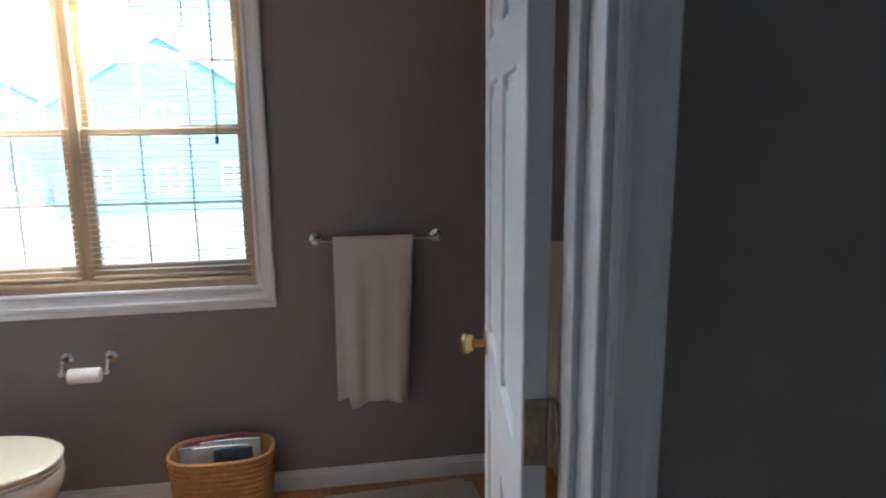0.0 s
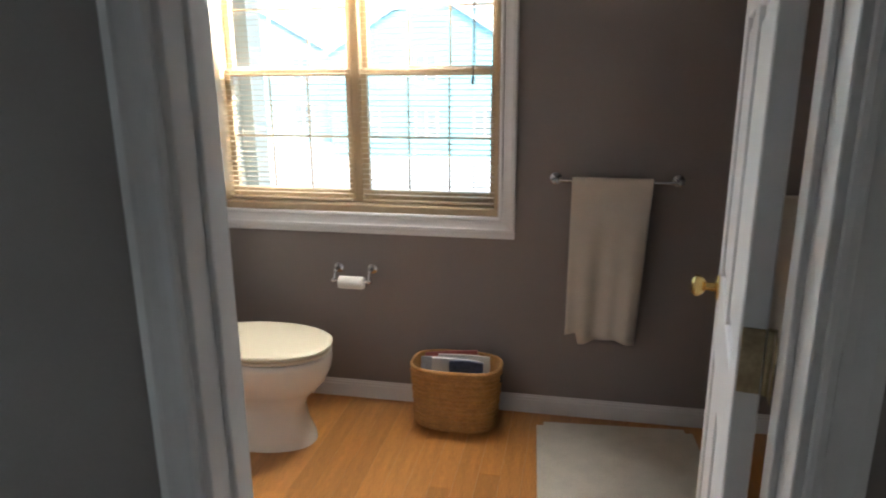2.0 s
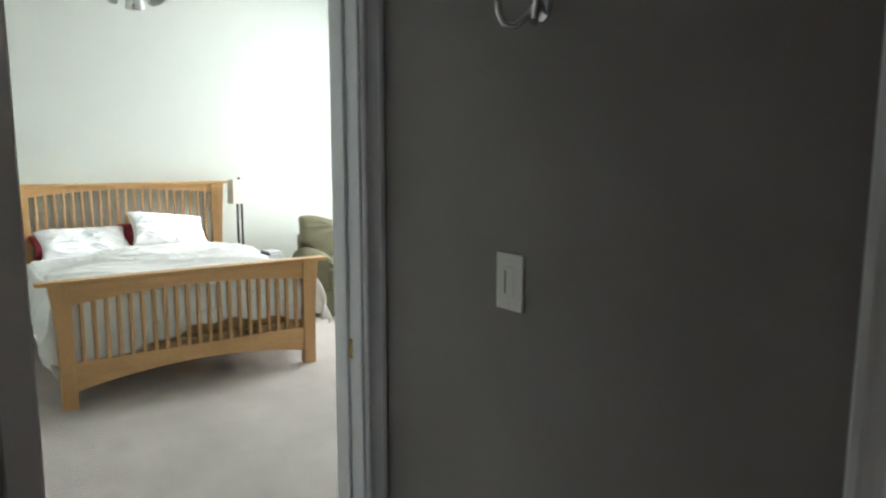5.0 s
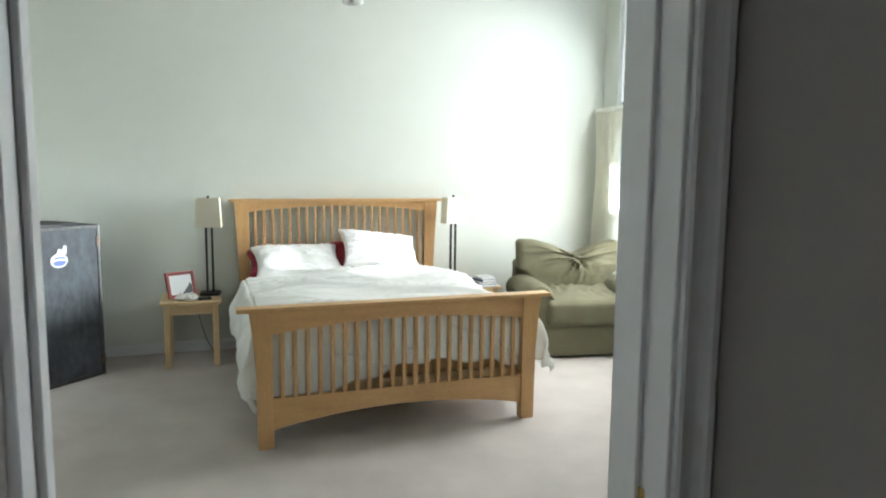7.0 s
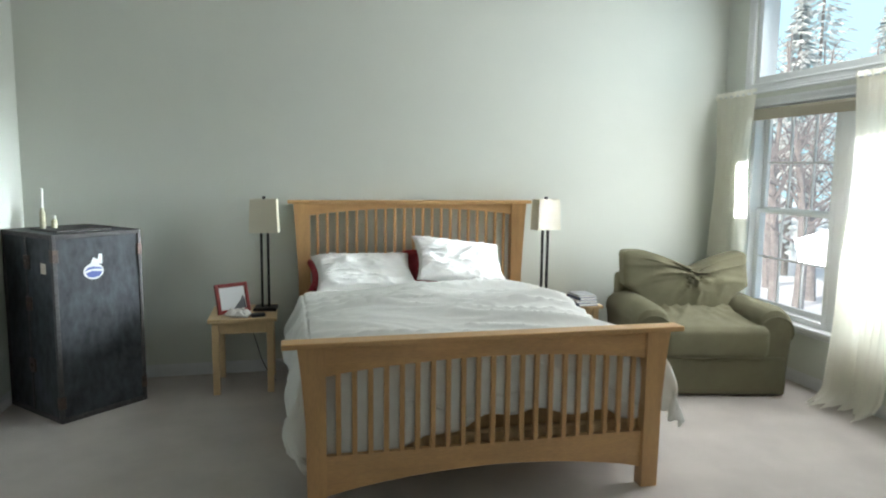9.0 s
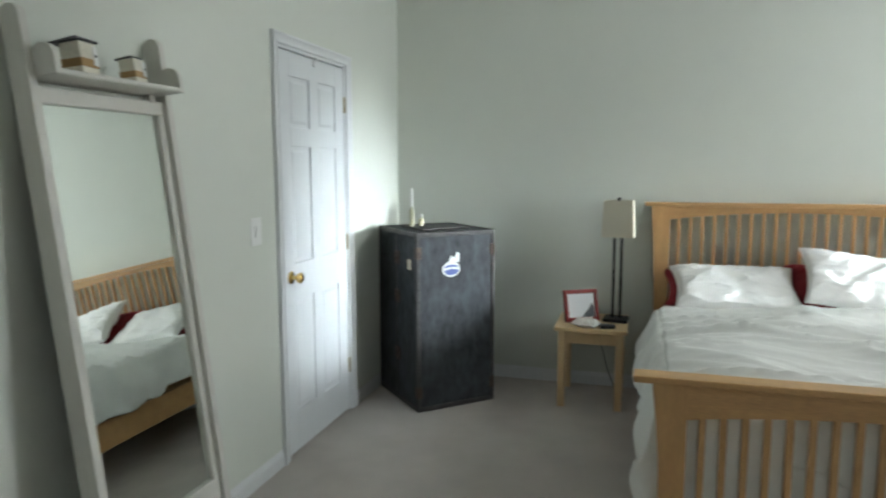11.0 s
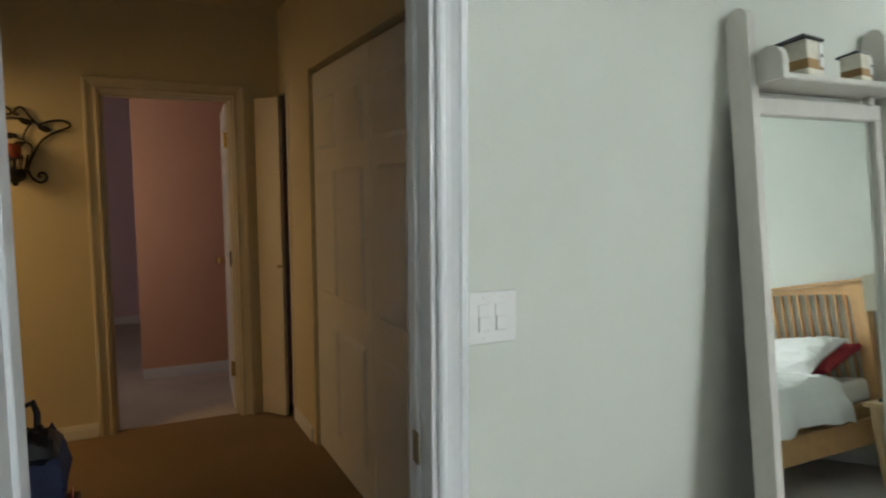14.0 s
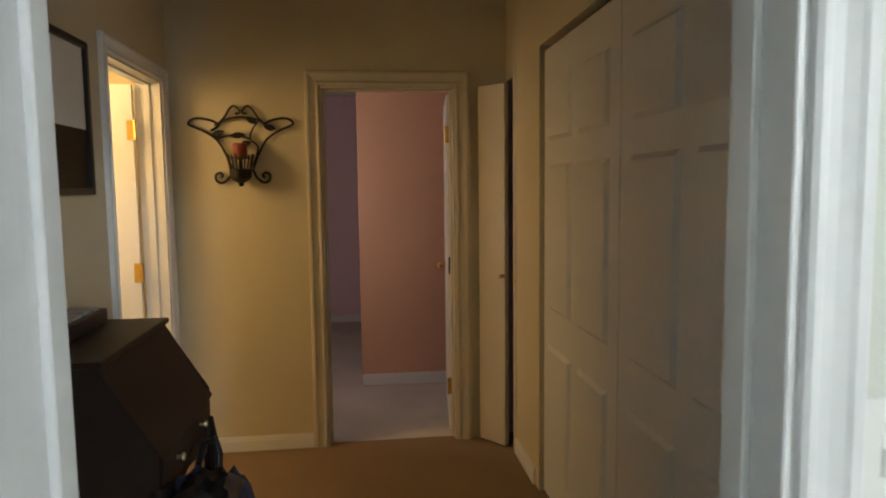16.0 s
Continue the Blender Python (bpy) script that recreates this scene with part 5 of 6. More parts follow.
for i, (w_, d_, h_, mt, a) in enumerate(((0.20, 0.16, 0.022, M_MAG3, 5), (0.19, 0.15, 0.018, M_MAG1, -4), (0.18, 0.14, 0.020, M_MAG3, 8), (0.17, 0.13, 0.016, M_MAG1, 2))):
    ob = thing("book", "small hardback book in a stack on the nightstand", "book", pose(-6.06, 2.32, bk, 0, 0, a), "stacked books")
    bm = B()
    box(bm, -w_ / 2, w_ / 2, -d_ / 2, d_ / 2, 0, 0.003, 0.001)
    box(bm, -w_ / 2, w_ / 2, -d_ / 2, d_ / 2, h_ - 0.003, h_, 0.001)
    box(bm, -w_ / 2, w_ / 2, -d_ / 2, -d_ / 2 + 0.003, 0.003, h_ - 0.003)
    part("cover", bm, mt, ob)
    bm = B()
    box(bm, -w_ / 2 + 0.003, w_ / 2 - 0.003, -d_ / 2 + 0.003, d_ / 2 - 0.004, 0.003, h_ - 0.003)
    part("pages", bm, M_PAPER, ob)
    bk += h_ + 0.0005

cord = B()
tube(cord, [(-6.40, 0.03, 0.47), (-6.42, -0.02, 0.30), (-6.40, 0.03, 0.12), (-6.30, 0.09, 0.02), (-6.22, 0.13, 0.008)], 0.0035, 6)
co = new("lamp_cord", mesh_of("lamp_cord", cord, M_BLACK, True))
tagged(co, "thin dark lamp cord hanging behind the nightstand", "cord")

# ---- wardrobe trunk ----
trunk = thing("wardrobe_trunk", "worn black upright steamer trunk in the corner", "trunk", rot(-5.647, -1.04, 133.5) @ Matrix.Diagonal((0.967, 1.075, 1.014, 1)))
TS, TH = 0.545, 1.07
bm = B()
box(bm, 0.004, TS - 0.004, 0.004, TS - 0.004, 0.012, TH - 0.004, 0.012, seg=2)
part("body", bm, M_TRUNK, trunk)
for (x, y) in ((0, 0), (TS, 0), (0, TS), (TS, TS)):
    bm = B()
    box(bm, x - 0.022 if x else -0.003, x + 0.003 if x else 0.022, y - 0.022 if y else -0.003, y + 0.003 if y else 0.022, 0.0, TH, 0.006, seg=2)
    part("corner_strip", bm, M_TEDGE, trunk)
for z0, z1 in ((0.0, 0.03), (TH - 0.028, TH)):
    for a in ((0.02, TS - 0.02, -0.004, 0.018), (0.02, TS - 0.02, TS - 0.018, TS + 0.004), (-0.004, 0.018, 0.02, TS - 0.02), (TS - 0.018, TS + 0.004, 0.02, TS - 0.02)):
        bm = B()
        box(bm, a[0], a[1], a[2], a[3], z0, z1, 0.004)
        part("edge_strip", bm, M_TEDGE, trunk)
bm = B()
box(bm, 0.10, 0.44, 0.12, 0.42, TH - 0.006, TH + 0.008, 0.004)
part("lid_board", bm, M_TEDGE, trunk)
for z in (0.12, 0.95):
    for x in (0.0, TS):
        bm = B()
        box(bm, x - 0.03 if x else -0.005, x + 0.005 if x else 0.03, -0.006, 0.03, z - 0.035, z + 0.035, 0.003)
        part("corner_fitting", bm, M_RUST, trunk, "rusty metal corner fitting")
for z in (0.30, 0.66, 0.90):
    bm = B()
    box(bm, -0.010, 0.0, 0.235, 0.295, z - 0.04, z + 0.04, 0.003)
    lathe(bm, [(0, 0), (0.014, 0.002), (0.010, 0.010), (0, 0.012)], 12, Matrix.Translation((-0.010, 0.265, z)) @ Matrix.Rotation(radians(-90), 4, "Y"))
    part("latch", bm, M_RUST, trunk, "rusty trunk latch", True)
bm = B()
box(bm, -0.007, 0.0, 0.27, 0.285, 0.03, TH - 0.03, 0.002)
part("seam_strip", bm, M_TEDGE, trunk)
# luggage label on the front: white oval with a blue band and a torn corner
bm = B()
prism(bm, [(0.235 + 0.062 * math.cos(k * math.tau / 28), 0.845 + 0.046 * math.sin(k * math.tau / 28)) for k in range(28)], -0.0016, Matrix.Translation((0, 0.0035, 0)))
prism(bm, [(0.215, 0.885), (0.235, 0.925), (0.262, 0.912), (0.272, 0.945), (0.292, 0.940), (0.290, 0.885)], -0.0016, Matrix.Translation((0, 0.0035, 0)))
st_ = part("paper_label", bm, M_STICK, trunk, "white torn oval luggage label")
bm = B()
prism(bm, [(0.180, 0.850), (0.20, 0.868), (0.235, 0.873), (0.275, 0.866), (0.292, 0.850), (0.275, 0.856), (0.235, 0.860), (0.198, 0.856)], -0.0012, Matrix.Translation((0, 0.0015, 0)))
prism(bm, [(0.185, 0.838), (0.23, 0.848), (0.288, 0.840), (0.27, 0.815), (0.235, 0.808), (0.20, 0.815)], -0.0012, Matrix.Translation((0, 0.0015, 0)))
part("printed_band", bm, M_STICKB, st_, "blue printed band")
bm = B()
box(bm, -0.0035, -0.0005, 0.075, 0.125, 0.845, 0.905, 0.001)
part("paper_tag", bm, M_STICKT, trunk, "yellowed paper tag")

for (x, y, h, r, mt, lb) in ((-5.98, -1.185, 0.135, 0.016, M_BOTTLE, "slim pale glass bottle standing on the trunk"), (-6.02, -1.135, 0.062, 0.017, M_BOTTLE, "small pale glass bottle standing on the trunk")):
    ob = thing("bottle", lb, "bottle", Matrix.Translation((x, y, 1.0935)), "bottles on the trunk")
    bm = B()
    lathe(bm, [(0, 0), (r, 0.0), (r, h * 0.72), (r * 0.5, h * 0.82), (r * 0.5, h * 0.9), (0, h * 0.9)], 16)
    part("glass", bm, mt, ob, "", True)
    bm = B()
    lathe(bm, [(0, h * 0.9), (r * 0.62, h * 0.9), (r * 0.6, h * (1.75 if h > 0.1 else 1.2)), (0, h * (1.78 if h > 0.1 else 1.22))], 12)
    part("cap", bm, M_PLATEW, ob, "", True)


# ---- armchair ----
chair = thing("armchair", "olive green slipcovered armchair with rolled arms and slumped back cushion", "armchair", rot(-5.77, 3.035, -13))
# local x runs forward from back to front, y across


def soft_block(bm, size, r, shape, n_=22):
    """A boxed cushion: a cube with rounded edges, then bent by shape(x, y, z, u, v, w)."""
    made = {}

    def at(i, j, k):
        key = (i, j, k)
        if key not in made:
            c = [2 * q / n_ - 1 for q in key]
            p = [c[a] * size[a] for a in range(3)]
            inner = [max(-(size[a] - r), min(size[a] - r, p[a])) for a in range(3)]
            d = Vector([p[a] - inner[a] for a in range(3)])
            if d.length > 1e-6:
                p = [inner[a] + d[a] / d.length * min(r, max(abs(q) for q in d)) for a in range(3)]
            made[key] = bm.verts.new(shape(*p, *c))
        return made[key]

    for a in range(3):
        b, c = (a + 1) % 3, (a + 2) % 3
        for side in (0, n_):
            for i in range(n_):
                for j in range(n_):
                    quad = []
                    for di, dj in ((0, 0), (1, 0), (1, 1), (0, 1)):
                        q = [0, 0, 0]
                        q[a], q[b], q[c] = side, i + di, j + dj
                        quad.append(at(*q))
                    bm.faces.new(quad if side else quad[::-1])


def seat_shape(x, y, z, u, v, w):
    top = max(0.0, w)
    z += 0.022 * top * (1 - u * u) * (1 - v * v)
    back = max(0.0, 0.25 - u)
    far, turn = math.hypot(x + 0.30, y - 0.06), math.atan2(y - 0.06, x + 0.30)
    z += top * (0.045 * back * (1 - abs(noise.noise(Vector((x * 3, y * 11 + 2 * x, 4.0))))) ** 4 + 0.030 * (1 - abs(noise.noise(Vector((turn * 4.5, far * 2.0, 7.0))))) ** 6 * math.exp(-far * 2.2))
    z += top * 0.010 * noise.noise(Vector((x * 4, y * 4, 1.0)))
    x += 0.012 * max(0.0, u) * (1 - w * w) + 0.006 * noise.noise(Vector((y * 5, z * 5, 2.0)))
    return x + 0.105, y, z + 0.365


def back_shape(x, y, z, u, v, w):
    sag = 0.125 * max(0.0, 1 - abs(v - 0.12) / 0.85) ** 1.4
    z -= sag * (0.5 + 0.5 * w) ** 1.5
    y *= 1.0 if w > -0.15 else 1.0 - 0.24 * min(1.0, (-0.15 - w) / 0.35)
    front = max(0.0, u)
    dy, dz = v - 0.12, (w - 0.75) * 0.6
    rr, ang = math.hypot(dy, dz), math.atan2(dz, dy)
    fold = (1 - abs(noise.noise(Vector((ang * 1.9, rr * 0.9, 3.0))))) ** 5 * math.exp(-rr * 2.2) + 0.30 * (1 - abs(noise.noise(Vector((ang * 4.2, rr * 1.6, 6.5))))) ** 7 * math.exp(-rr * 1.7)
    x += front * (0.030 * (1 - v * v) * (1 - w * w) + 0.085 * fold - 0.020 + 0.012 * noise.noise(Vector((y * 3, z * 3, 5.0))))
    x -= 0.03 * front * math.exp(-(rr * 5) ** 2)
    return x - 0.20 - 0.24 * z, y, z + 0.675


bm = B()
box(bm, -0.46, 0.445, -0.48, 0.48, 0.012, 0.265, 0.025, seg=3)
part("base", bm, M_OLIVE, chair, "", True)
bm = B()
soft_block(bm, (0.375, 0.345, 0.105), 0.045, seat_shape, 36)
part("seat_cushion", bm, M_OLIVE, chair, "creased seat cushion", True)
for s in (-1, 1):
    bm = B()
    n_ = 14
    sec = [(0.125 * math.cos(a), 0.125 * math.sin(a)) for a in [math.pi * (-0.15 + 1.3 * k / n_) for k in range(n_ + 1)]]
    outline = [(s * 0.40 + s * u * 0.95, 0.475 + w_ * 0.9) for u, w_ in sec] + [(s * 0.33, 0.05), (s * 0.475, 0.05)]
    stations = []
    for x, g in ((-0.42, 0.92), (-0.2, 1.0), (0.1, 1.0), (0.33, 1.02), (0.41, 0.98), (0.435, 0.90)):
        stations.append([bm.verts.new((x, s * 0.40 + (y - s * 0.40) * g, z * (g if z > 0.3 else 1.0) + 0.008 * noise.noise(Vector((x * 5, y * 5, z * 5))))) for y, z in outline])
    for a, b in zip(stations, stations[1:]):
        for k in range(len(outline)):
            bm.faces.new((a[k], a[(k + 1) % len(outline)], b[(k + 1) % len(outline)], b[k]))
    bm.faces.new(stations[0])
    bm.faces.new(stations[-1][::-1])
    arm = part("arm", bm, M_OLIVE, chair, "rolled arm", True)
    bm = B()
    tube(bm, [(0.437, s * 0.40 + (y - s * 0.40) * 0.93, z * 0.915) for y, z in outline[:n_ + 1]], 0.006, 6)
    part("piping", bm, M_OLIVE, arm, "", True)
bm = B()
box(bm, -0.47, -0.30, -0.45, 0.45, 0.05, 0.70, 0.05, seg=3)
part("back_frame", bm, M_OLIVE, chair, "", True)
bm = B()
soft_block(bm, (0.10, 0.455, 0.215), 0.04, back_shape, 44)
part("back_cushion", bm, M_OLIVE, chair, "slumped creased back cushion", True)
bm = B()
tube(bm, [(0.448, -0.46, 0.266), (0.450, 0, 0.266), (0.448, 0.46, 0.266)], 0.006, 6)
part("piping", bm, M_OLIVE, chair, "", True)

# ---- curtains ----
rod = thing("curtain_rod", "thin white curtain rod above the lower window", "curtain rod")
bm = B()
tube(bm, [(-6.42, 3.62, 2.055), (-4.10, 3.62, 2.055)], 0.009, 10)
part("pole", bm, M_WHITE, rod, "", True)
for x in (-6.42, -4.10):
    bm = B()
    lathe(bm, [(0, -0.02), (0.016, -0.01), (0.018, 0), (0.016, 0.01), (0, 0.02)], 14, Matrix.Translation((x, 3.62, 2.055)) @ Matrix.Rotation(radians(90), 4, "Y"))
    part("finial", bm, M_WHITE, rod, "", True)
for x in (-6.30, -4.2):
    bm = B()
    box(bm, x - 0.008, x + 0.008, 3.62, 3.72, 2.047, 2.063, 0.002)
    part("bracket", bm, M_WHITE, rod)


def curtain(x0, x1, z_top, flare, label, seed, puddle):
    bm = B()
    n_, rows_ = 80, 40
    g = []
    for j in range(rows_ + 1):
        t = j / rows_
        row = []
        for i in range(n_ + 1):
            u = i / n_
            wv = math.sin(u * 44 + seed) + 0.4 * math.sin(u * 97 + 2 * seed) + 0.5 * noise.noise(Vector((u * 6, t * 2, seed)))
            amp = 0.016 + 0.018 * t
            pinch = 1 - 0.28 * math.exp(-((t - 0.30) / 0.22) ** 2)
            x = (x0 + x1) / 2 + (u - 0.5) * (x1 - x0) * pinch + flare * max(0, t - 0.55) ** 2 * (0.4 + u)
            y = 3.62 + amp * wv - (0.10 * puddle * max(0, t - 0.72) ** 1.4 * 4 * (0.5 + 0.5 * math.sin(u * 5 + seed)))
            z = z_top - t * (z_top - 0.015)
            if t > 0.965:
                y -= puddle * 0.16 * (t - 0.965) / 0.035 * (0.5 + 0.5 * math.sin(u * 7))
            row.append(bm.verts.new((x, y, max(0.006 + 0.012 * (wv + 1.5) * (t > 0.95), z))))
        g.append(row)
    for a, b in zip(g, g[1:]):
        for i in range(n_):
            bm.faces.new((a[i], a[i + 1], b[i + 1], b[i]))
    ob = thing("curtain", label, "curtain", group="sheer bedroom curtains")
    sheet = part("sheet", bm, M_CURT, ob, "", True)
    for k in range(7):
        bm = B()
        xx = x0 + (x1 - x0) * (k + 0.5) / 7
        tube(bm, [(xx + 0.016 * math.cos(a) * 0.3, 3.62 + 0.016 * math.cos(a), 2.055 + 0.018 * math.sin(a) + 0.004) for a in [q * math.tau / 12 for q in range(12)]], 0.004, 5, True)
        part("tab_loop", bm, M_CURT, ob, "", True)
    return ob


curtain(-6.47, -5.98, 2.09, 0.0, "gathered sheer ivory curtain hanging to the floor", 1.0, 0.0)
curtain(-5.10, -4.68, 2.09, -0.08, "sheer ivory curtain with its hem trailing on the carpet", 2.6, 1.0)
shade = thing("roller_shade", "rolled-up beige roller shade at the window head", "roller shade")
bm = B()
tube(bm, [(-6.15, 3.705, 1.915), (-4.37, 3.705, 1.915)], 0.032, 14)
part("roll", bm, M_ROLLER, shade, "", True)
bm = B()
box(bm, -6.15, -4.37, 3.668, 3.676, 1.86, 1.91, 0.002)
part("hem_bar", bm, M_ROLLER, shade)

# ---- leaning mirror ----
LEAN_A = math.atan2(0.225, 1.90)
mir = thing("leaning_mirror", "tall grey-painted mirror with a top shelf leaning on the wall", "mirror", Matrix.Translation((-3.697, -1.20, 0)) @ Matrix.Rotation(LEAN_A, 4, "X") @ Matrix.Diagonal((1.02, 1, 1, 1)))
# local z runs up the lean, +y faces the room
HT = 1.915
for s in (-1, 1):
    bm = B()
    n_ = 8
    o = [(-0.032, 0.0), (0.032, 0.0), (0.032, HT - 0.032)] + [(0.032 * math.cos(k * math.pi / n_), HT - 0.032 + 0.032 * math.sin(k * math.pi / n_)) for k in range(1, n_)] + [(-0.032, HT - 0.032)]
    prism(bm, o, 0.024, Matrix.Translation((s * 0.264 + 0.012, 0, 0)) @ Matrix.Rotation(radians(90), 4, "Z"))
    part("side_rail", bm, M_LADDER, mir)
bm = B()
box(bm, -0.256, 0.256, -0.012, 0.012, 1.655, 1.700, 0.003)
part("top_rail", bm, M_LADDER, mir)
bm = B()
box(bm, -0.256, 0.256, -0.012, 0.012, 0.16, 0.365, 0.003)
part("bottom_panel", bm, M_LADDER, mir)
for s in (-1, 1):
    bm = B()
    box(bm, s * 0.256 - (0.03 if s > 0 else 0), s * 0.256 + (0.03 if s < 0 else 0), -0.012, 0.012, 0.365, 1.655, 0.003)
    part("inner_stile", bm, M_LADDER, mir)
bm = B()
box(bm, -0.228, 0.228, -0.008, -0.002, 0.32, 1.66)
part("mirror_glass", bm, M_MIRROR, mir, "clean silvered mirror glass")
bm = B()
box(bm, -0.228, 0.228, -0.016, -0.0085, 0.32, 1.66)
part("backing_board", bm, M_DARKW, mir)
bm = B()
box(bm, -0.250, 0.250, -0.02, 0.105, 1.718, 1.734, 0.004, m=pose(0, 0, 0))
shf = part("shelf", bm, M_LADDER, mir)
for s in (-1, 1):
    bm = B()
    n_ = 8
    o = [(0.03, 0.0), (0.105, 0.0), (0.105, 0.045)] + [(0.065 + 0.04 * math.cos(k * math.pi / n_), 0.045 + 0.04 * math.sin(k * math.pi / n_)) for k in range(1, n_)] + [(0.03, 0.045)]
    prism(bm, o, 0.020, Matrix.Translation((s * 0.246 + 0.010, 0, 1.720)) @ Matrix.Rotation(radians(90), 4, "Z"))
    part("shelf_end", bm, M_LADDER, shf)
bm = B()
box(bm, -0.012, 0.012, 0.0, 0.022, 1.695, 1.72, 0.003, m=pose(-0.20, 0, 0))
part("bracket", bm, M_LADDER, mir)


def birdhouse(x, s, label, roof):
    m0 = Matrix.Translation((-3.697, -1.20, 0)) @ Matrix.Rotation(LEAN_A, 4, "X")
    p = m0 @ Vector((x, 0.058, 1.7355))
    ob = thing("candle_house", label, "ornament", Matrix.Translation(p + Vector((0, 0, 0.001))) @ Matrix.Rotation(radians(12), 4, "Z") @ Matrix.Rotation(LEAN_A, 4, "X"), "shelf ornaments")
    bm = B()
    box(bm, -0.050 * s, 0.050 * s, -0.038 * s, 0.038 * s, 0.0, 0.11 * s, 0.002)
    part("body", bm, M_CWHITE, ob)
    bm = B()
    box(bm, -0.051 * s, 0.051 * s, -0.039 * s, 0.0395 * s, 0.022 * s, 0.052 * s, 0.001)
    part("stained_band", bm, M_CTAN, ob, "tan stained band")
    bm = B()
    box(bm, -0.068 * s * roof, 0.068 * s * roof, -0.052 * s * roof, 0.052 * s * roof, 0.11 * s, 0.118 * s, 0.001, m=pose(0, 0, 0, 6, 0, 0))
    part("tin_roof", bm, M_TIN, ob, "flat dark tin roof")
    bm = B()
    box(bm, -0.047 * s, -0.022 * s, 0.039 * s, 0.0425 * s, 0.03 * s, 0.10 * s, 0.001)
    part("tag", bm, M_PLATEW, ob, "white label")
    bm = B()
    lathe(bm, [(0, 0), (0.006 * s, 0.0), (0.006 * s, 0.0015), (0, 0.002)], 10, Matrix.Translation((-0.034 * s, 0.0425 * s, 0.065 * s)) @ Matrix.Rotation(radians(-90), 4, "X"))
    part("hole", bm, M_SLOT, ob, "dark round hole")
    return ob


birdhouse(0.125, 0.80, "little white wooden house with a tin roof on the shelf", 1.0)
birdhouse(-0.085, 0.66, "small weathered house ornament with a dark roof on the shelf", 0.8)

# ---- ceiling fan ----
fan = thing("ceiling_fan", "white ceiling fan with glass lamp cups on a long rod", "ceiling fan", Matrix.Translation((-4.1, 0.76, -0.05)))
bm = B()
lathe(bm, [(0, 3.65), (0.07, 3.65), (0.065, 3.58), (0.02, 3.52), (0, 3.52)], 20)
tube(bm, [(0, 0, 3.55), (0, 0, 2.75)], 0.012, 10)
part("downrod", bm, M_PLATEW, fan, "", True)
bm = B()
lathe(bm, [(0, 2.78), (0.06, 2.77), (0.11, 2.72), (0.115, 2.66), (0.08, 2.61), (0.05, 2.58), (0.05, 2.50), (0, 2.49)], 24)
part("motor", bm, M_PLATEW, fan, "", True)
for k in range(5):
    bm = B()
    a = k * math.tau / 5 + 0.3
    box(bm, 0.17, 0.64, -0.065, 0.065, -0.004, 0.004, 0.003, m=Matrix.Rotation(a, 4, "Z") @ Matrix.Translation((0, 0, 2.66)) @ Matrix.Rotation(radians(10), 4, "X"))
    box(bm, 0.09, 0.20, -0.016, 0.016, -0.004, 0.003, 0.002, m=Matrix.Rotation(a, 4, "Z") @ Matrix.Translation((0, 0, 2.655)))
    part("blade", bm, M_PLATEW, fan)
for k in range(3):
    a = k * math.tau / 3 + 0.8
    bm = B()
    m_ = Matrix.Rotation(a, 4, "Z") @ Matrix.Translation((0.09, 0, 2.47)) @ Matrix.Rotation(radians(150), 4, "Y")
    lathe(bm, [(0.018, 0.0), (0.03, 0.02), (0.045, 0.06), (0.055, 0.11), (0.05, 0.11), (0.04, 0.06), (0.02, 0.02), (0.018, 0.0)], 18, m_)
    part("glass_cup", bm, M_PLATEW, fan, "frosted glass cup", True)
bm = B()
tube(bm, [(0.0, 0.0, 2.50), (0.0, 0.0, 2.36)], 0.003, 6)
lathe(bm, [(0, 2.33), (0.010, 2.345), (0.006, 2.365), (0, 2.37)], 10)
part("pull_chain", bm, M_CHROME, fan, "", True)

# ---- hall things ----
sc = thing("wall_sconce", "black wrought-iron scrolled candle sconce on the cream wall", "wall sconce", Matrix.Translation((-1.530, HB, 1.70)))
# local x to the viewer's right is -x in the room
S2 = lambda pts: [(-x, 0.016 + d, z) for x, z, *e in pts for d in (e or [0.0])]


def iron(pts, r=0.0065, name="scroll"):
    q = [Vector(p) for p in S2(pts)]
    sm = []
    for i in range(len(q) - 1):
        p0, p1, p2, p3 = q[max(i - 1, 0)], q[i], q[i + 1], q[min(i + 2, len(q) - 1)]
        for t in (0, 0.25, 0.5, 0.75):
            sm.append(0.5 * ((2 * p1) + (-p0 + p2) * t + (2 * p0 - 5 * p1 + 4 * p2 - p3) * t * t + (-p0 + 3 * p1 - 3 * p2 + p3) * t ** 3))
    sm.append(q[-1])
    bm = B()
    tube(bm, sm, r, 7)
    part(name, bm, M_IRON, sc, "", True)


for s in (-1, 1):
    iron([(s * 0.055, -0.12), (s * 0.085, -0.04), (s * 0.13, 0.04), (s * 0.20, 0.09), (s * 0.275, 0.125), (s * 0.24, 0.155), (s * 0.17, 0.148), (s * 0.12, 0.12), (s * 0.16, 0.09)])
    iron([(s * 0.12, 0.125), (s * 0.085, 0.165), (s * 0.06, 0.205), (s * 0.035, 0.222), (s * 0.012, 0.205), (s * 0.008, 0.185), (s * 0.03, 0.18)])
    iron([(s * 0.14, 0.118), (s * 0.08, 0.150), (0.0, 0.163)])
    iron([(s * 0.055, -0.12), (s * 0.075, -0.165), (s * 0.11, -0.19), (s * 0.14, -0.178), (s * 0.143, -0.148), (s * 0.12, -0.135), (s * 0.104, -0.152), (s * 0.118, -0.162)])
iron([(0.055, -0.10), (0.085, 0.00), (0.045, 0.045), (0.06, 0.10), (0.09, 0.14)], 0.005, "vine")
